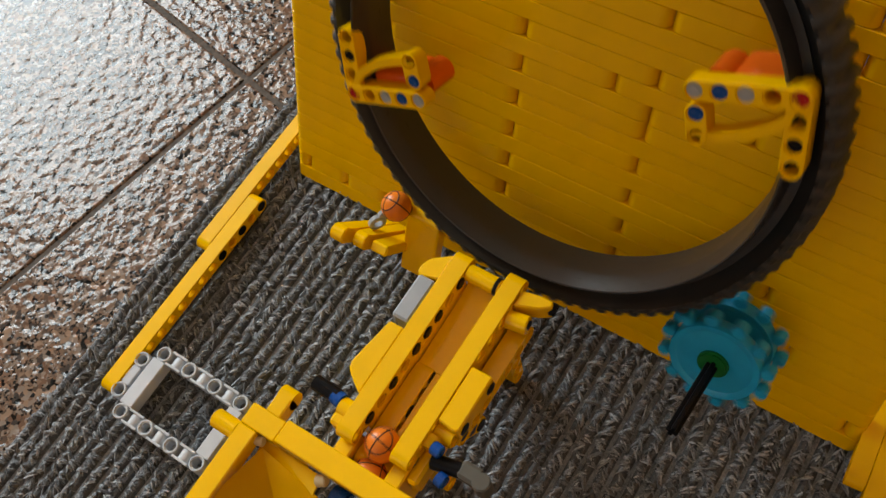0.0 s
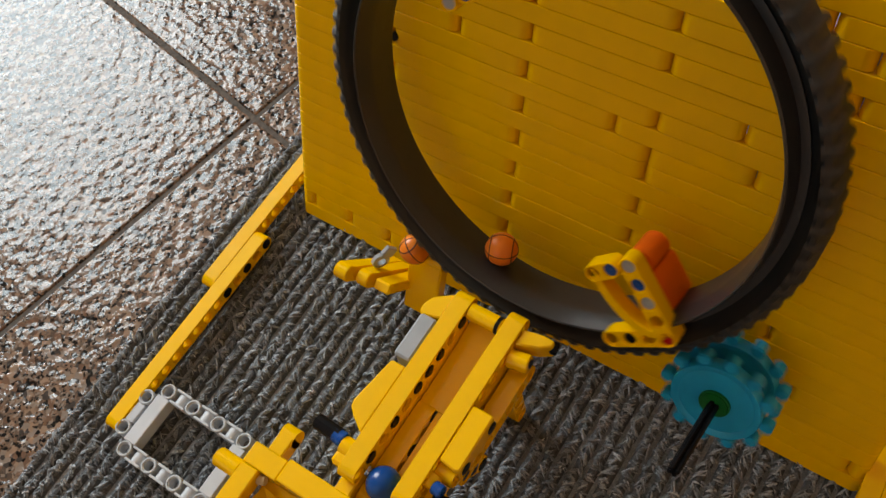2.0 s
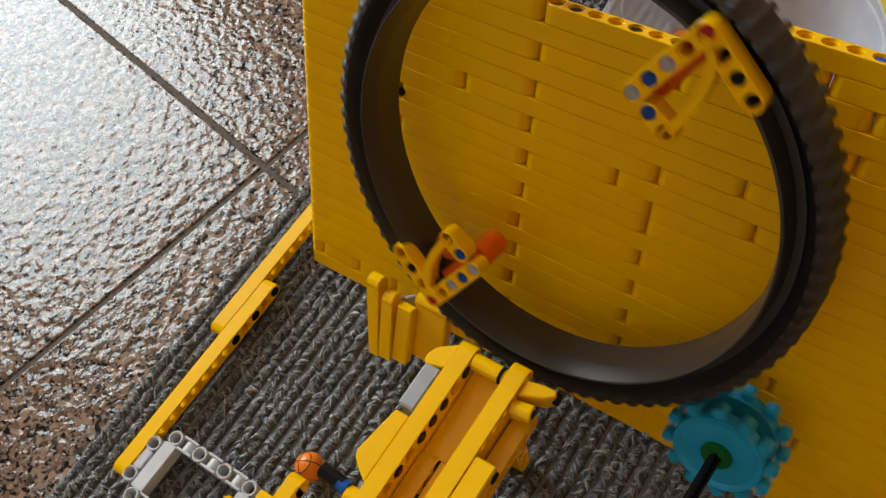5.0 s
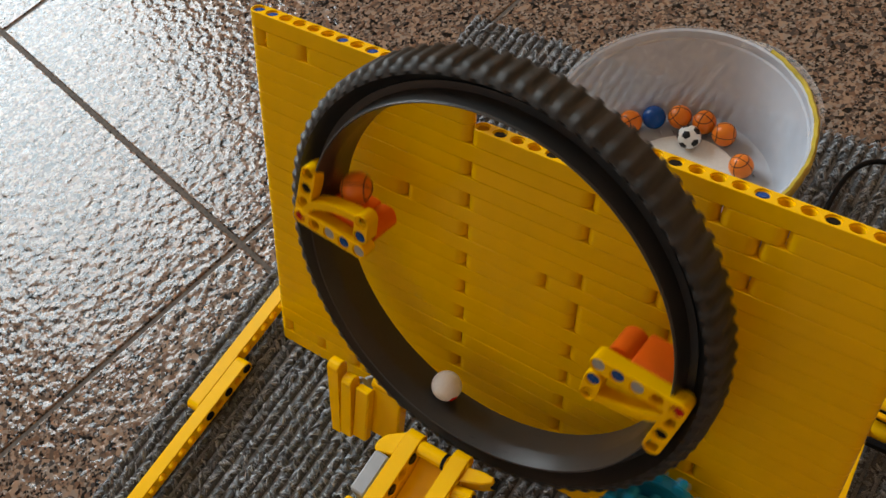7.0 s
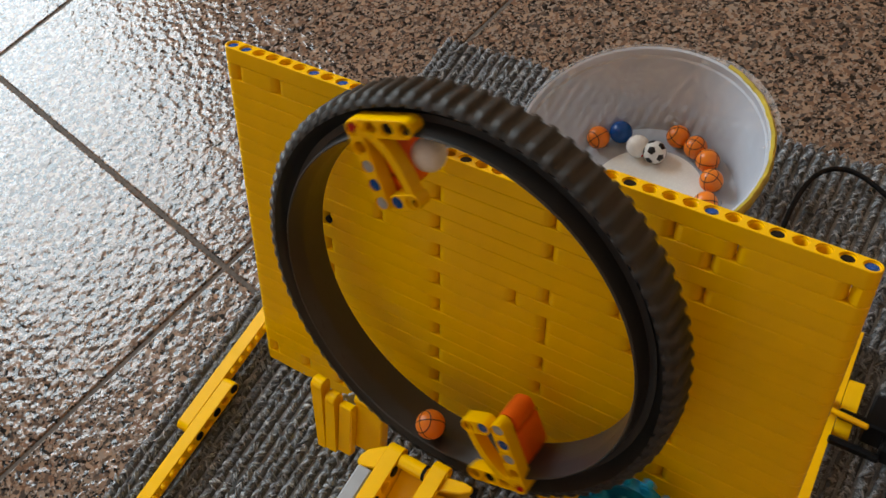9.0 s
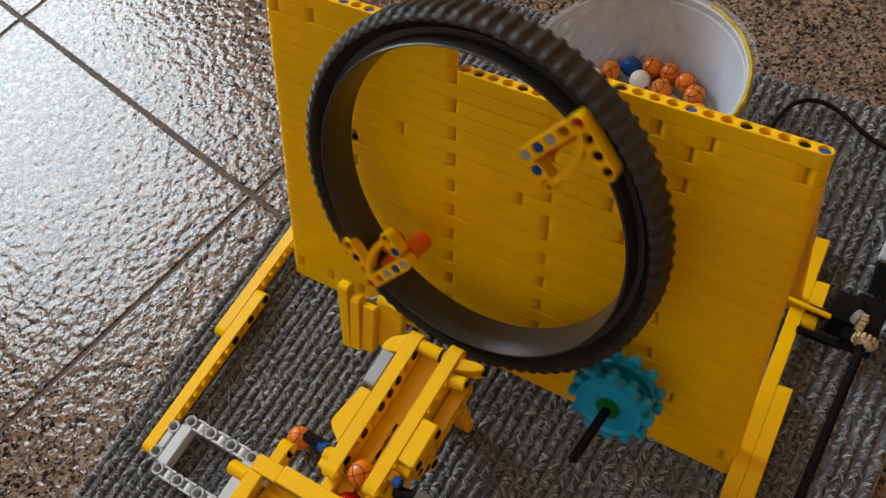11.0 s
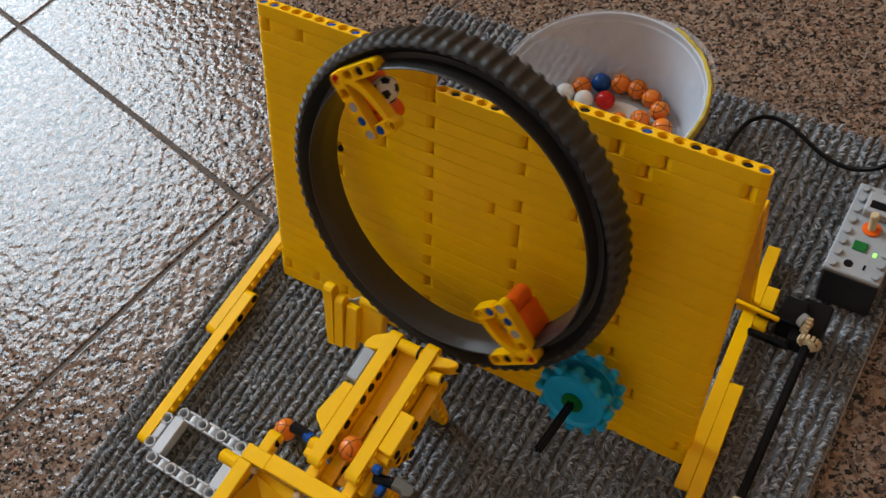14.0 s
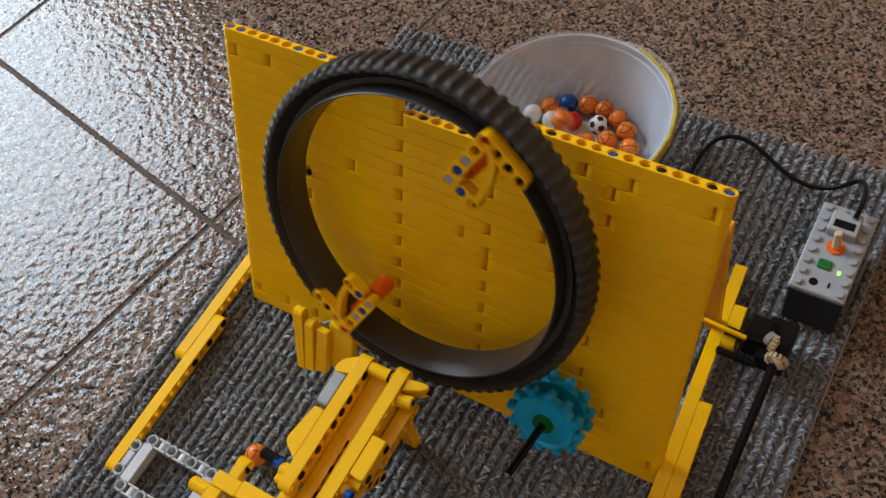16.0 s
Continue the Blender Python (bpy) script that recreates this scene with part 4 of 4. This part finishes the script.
def patch(direction, angle):
    """A five-sided patch lying on the ball."""
    bm = bmesh.new()
    q = Vector(direction).to_track_quat("Z", "Y")
    rings = []
    for k, rr in ((angle, BALL_R - 0.0001), (angle * 0.94, BALL_R + 0.0002), (angle * 0.5, BALL_R + 0.00022)):
        rings.append([bm.verts.new(q @ Vector((rr * math.sin(k) * math.cos(i * 2 * math.pi / 5), rr * math.sin(k) * math.sin(i * 2 * math.pi / 5), rr * math.cos(k)))) for i in range(5)])
    for a, b in zip(rings, rings[1:]):
        for i in range(5):
            bm.faces.new((a[i], a[(i + 1) % 5], b[(i + 1) % 5], b[i]))
    bm.faces.new(rings[-1])
    return finish("patch", bm, SEAM, 80)


shell_me = sphere_mesh()
seam_mes = [loop_line((0, 0, 0), 0, radians(90)), loop_line((90, 0, 0), 0, radians(90)), loop_line((0, 90, 0), 0, radians(48)), loop_line((0, -90, 0), 0, radians(48))]
GOLD = (1 + 5 ** 0.5) / 2
patch_mes = [patch(v, 0.40) for v in [(0, s, t * GOLD) for s in (1, -1) for t in (1, -1)] + [(s, t * GOLD, 0) for s in (1, -1) for t in (1, -1)] + [(t * GOLD, 0, s) for s in (1, -1) for t in (1, -1)]]
mark_me = patch((0.3, -0.5, 0.8), 0.34)


def ball(kind):
    if kind == "basket":
        ob = thing("basketball", "small orange toy basketball with black seams", "ball", "toy balls")
        put("shell", shell_me, BALL_ORANGE, ob)
        for me in seam_mes:
            put("seam", me, None, ob)
    elif kind == "soccer":
        ob = thing("soccer_ball", "small white toy soccer ball with black patches", "ball", "toy balls")
        put("shell", shell_me, WHITE, ob)
        for me in patch_mes:
            put("patch", me, None, ob)
    elif kind == "marked":
        ob = thing("white_ball", "small white toy ball with a red mark", "ball", "toy balls")
        put("shell", shell_me, WHITE, ob)
        put("mark", mark_me, BALL_RED, ob)
    else:
        ob = thing(kind + "_ball", "small plain glossy %s toy ball" % kind, "ball", "toy balls")
        put("shell", shell_me, {"red": BALL_RED, "blue": BALL_BLUE, "white": WHITE}[kind], ob)
    return ob

# ---- movement ----
# turn of the wheel: degrees by which its first scoop stands above the board's level, less a steady turn
STEADY = 225.0
DRIFT = [(0, 22.7), (0.5, 28), (1, 36), (1.5, 42.5), (2, 45), (2.5, 52.5), (3, 58), (3.5, 73.5), (6, 126), (6.5, 128), (7, 133), (7.5, 137), (8, 144.5), (8.5, 157), (9, 163),
         (9.5, 168), (12, 199.4), (12.5, 204.6), (13, 211), (13.5, 217.5), (14, 224), (14.5, 231), (15, 235), (15.5, 241), (16, 242.5)]


def wheel_angle(t):
    ts, vs = zip(*DRIFT)
    return float(np.interp(t, ts, vs)) - STEADY * t


def wheel_pose(t):
    return WALL @ pose(HUB[0], (N0 + N1) / 2, HUB[1], 0, -wheel_angle(t), 0)


GEAR_AT = (0.2350, -0.0290, 0.0452)
BALL_N = -0.0265
Z0 = 0.0016 + BALL_R
TAKE, THROW, AHEAD = -94.0, 109.0, 9.0      # degrees at which a scoop takes a ball up and lets it go, and how far the ball lies ahead


def in_wheel(r, angle, n=BALL_N):
    a = radians(angle)
    return WALL @ Vector((HUB[0] + r * math.cos(a), n, HUB[1] + r * math.sin(a)))


def passing(angle, t):
    """The time nearest to t at which one of the two scoops stands at an angle."""
    ts = np.arange(t - 0.45, t + 0.45, 0.002)
    off = [abs((wheel_angle(x) - angle + 90) % 180 - 90) for x in ts]
    return float(ts[int(np.argmin(off))])


READY, NEXT = Vector((0.1455, -0.1055, 0.0640)), Vector((0.1450, -0.1165, 0.0555))
CHUTE_END = Vector((0.1455, -0.0330, 0.0690))


def journey(ob, enter, take, rests, wait, spin):
    """A ball's way: waiting in the hopper, down the chute, in the wheel, up in a scoop, over the board and into the tub."""
    rows = []
    t0 = passing(TAKE, take)
    t1 = passing(THROW, t0 + 0.8)
    rest = Vector((*rests[0], Z0))
    if enter is not None:
        rows += [(0.0, wait)] if enter > 1.6 else []
        if enter > 1.6:
            rows += [(enter - 1.45, wait), (enter - 1.25, NEXT), (enter - 0.95, NEXT), (enter - 0.85, READY), (enter - 0.36, READY)]
        elif enter > 0.5:
            rows += [(0.0, NEXT), (enter - 0.95, NEXT), (enter - 0.85, READY), (enter - 0.36, READY)]
        else:
            rows += [(0.0, READY)]
        rows += [(enter - 0.18, READY.lerp(CHUTE_END, 0.36)), (enter, CHUTE_END), (enter + 0.08, in_wheel(0.0745, -97, -0.0370))]
        if t0 > enter + 0.4:
            rows += [(enter + 0.19, in_wheel(0.0732, -105)), (t0 - 0.03, in_wheel(0.0732, TAKE - AHEAD))]
        else:
            rows += [(t0 - 0.03, in_wheel(0.0740, -98, -0.0340))]
    start = max(t0, 0.0)
    steps = max(2, int((t1 - start) / 0.06))
    for i in range(steps + 1):
        t = start + (t1 - start) * i / steps
        lift = min(1.0, (t - t0) / 0.15)
        a = wheel_angle(t)
        base = TAKE + (a - wheel_angle(t0))
        rows.append((t, in_wheel(0.0732 - 0.0028 * lift, base - AHEAD)))
    p0 = rows[-1][1]
    flight = 0.23
    land = rest + Vector((-0.004, 0.003, 0.0))
    vz = (land.z - p0.z + 4.9 * flight ** 2) / flight
    for i in range(1, 8):
        s = flight * i / 7
        p = p0.lerp(land, i / 7)
        p.z = p0.z + vz * s - 4.9 * s * s
        rows.append((t1 + s, p))
    rows.append((t1 + 0.75, rest))
    for when, x, y in rests[1:]:         # later pushed aside by the next balls
        rows += [(when, rest), (when + 0.5, Vector((x, y, Z0)))]
        rest = Vector((x, y, Z0))
    rows.append((16.0, rest))
    rows = [r for r in rows if 0 <= r[0] <= 16.0]
    clean = []
    for t, p in rows:
        if not clean or frame(t) > frame(clean[-1][0]):
            clean.append((t, p))
    if clean[-1][0] < 16:
        clean.append((16.0, clean[-1][1]))
    walk(ob, [(t, pose(*p, *spin)) for t, p in clean])


# kind, time at the chute's end, time at which a scoop takes it, resting places in the tub: the first, then (time, place) where it is pushed on
THROWN = [("basket", 0.35, 0.50, [(0.1485, 0.2325), (8.3, 0.1665, 0.2300), (10.4, 0.1560, 0.2350)]), ("basket", 1.33, 2.2, [(0.1625, 0.2290), (8.3, 0.1768, 0.2236), (10.4, 0.1685, 0.2310)]),
          ("blue", 2.38, 3.05, [(0.1205, 0.2240), (10.4, 0.1295, 0.2310)]), ("soccer", 3.56, 3.9, [(0.1454, 0.2190), (8.9, 0.1490, 0.2060), (10.4, 0.1480, 0.1900)]),
          ("basket", 4.5, 4.75, [(0.1805, 0.2120), (8.3, 0.1845, 0.2110), (10.4, 0.1782, 0.2230)]), ("basket", 5.8, 6.45, [(0.1880, 0.1950), (10.4, 0.1860, 0.2098)]),
          ("marked", 6.79, 7.3, [(0.1347, 0.2180), (10.4, 0.1400, 0.2220), (12.9, 0.1252, 0.2120)]), ("white", 7.91, 8.2, [(0.1250, 0.2050), (10.4, 0.1100, 0.2125)]),
          ("basket", 8.85, 9.07, [(0.1560, 0.2205), (12.9, 0.1693, 0.2108)]), ("basket", 10.2, 10.75, [(0.1560, 0.2030)]), ("basket", 11.3, 11.6, [(0.1760, 0.1978)]),
          ("red", 11.98, 12.45, [(0.1394, 0.2172)]), ("soccer", 13.1, 13.3, [(0.1578, 0.2210)]), ("basket", 14.25, 15.0, [(0.1640, 0.1890)])]
waiting = [ball(k) for k, *_ in THROWN]
loose = ball("basket")
first_in = [ball("basket"), ball("basket")]
FIRST_IN = [[(0.1095, 0.2150), (10.4, 0.1185, 0.2222)], [(0.1340, 0.2305), (8.3, 0.1537, 0.2338), (10.4, 0.1430, 0.2350)]]


def motions():
    walk(wheel, [(t, wheel_pose(t)) for t in np.arange(0, 16.01, 0.2)])
    ratio = 0.0970 / 0.0215
    walk(gears, [(k / 15, WALL @ pose(*GEAR_AT, 0, wheel_angle(k / 15) * ratio, 0)) for k in range(0, 241)])
    walk(blade, [(t, pose(0, 0, 0, a)) for t, a in ((0, 68), (3.8, 68), (4.6, 0), (16, 0))])
    rng = random.Random(8)
    for i, (ob, (kind, enter, take, rests)) in enumerate(zip(waiting, THROWN)):
        wait = Vector((0.1560 + 0.0145 * (i % 2), -0.150 - 0.0145 * (i // 2), 0.0480))
        journey(ob, enter, take, rests, wait, [rng.uniform(0, 90) for _ in range(3)])
    for ob, (start, *pushed), spin in zip(first_in, FIRST_IN, ((30, 20, 70), (75, 40, 10))):
        rows, at = [(0.0, start)], start
        for when, *to in pushed:
            rows += [(when, at), (when + 0.5, to)]
            at = to
        walk(ob, [(t, pose(*p, Z0, *spin)) for t, p in rows + [(16.0, at)]])
    walk(loose, [(t, pose(x, y, z, 20 - a, 60, 15)) for t, x, y, z, a in ((0, 0.0830, -0.0105, 0.0475, 0), (1.5, 0.0830, -0.0105, 0.0475, 0), (1.8, 0.0905, -0.0090, 0.0475, -40), (3.1, 0.0905, -0.0090, 0.0475, -40), (3.35, 0.0830, -0.0105, 0.0475, 0), (3.8, 0.0830, -0.0105, 0.0475, 0), (4.2, 0.0820, -0.0320, 0.0200, 80), (4.4, 0.0810, -0.0520, 0.0090, 150),
                                                                         (4.7, 0.0780, -0.0760, 0.0085, 230), (5.0, 0.0765, -0.0930, 0.0085, 300), (16, 0.0765, -0.0930, 0.0085, 300))])


board_beams()
tiles()
motions()
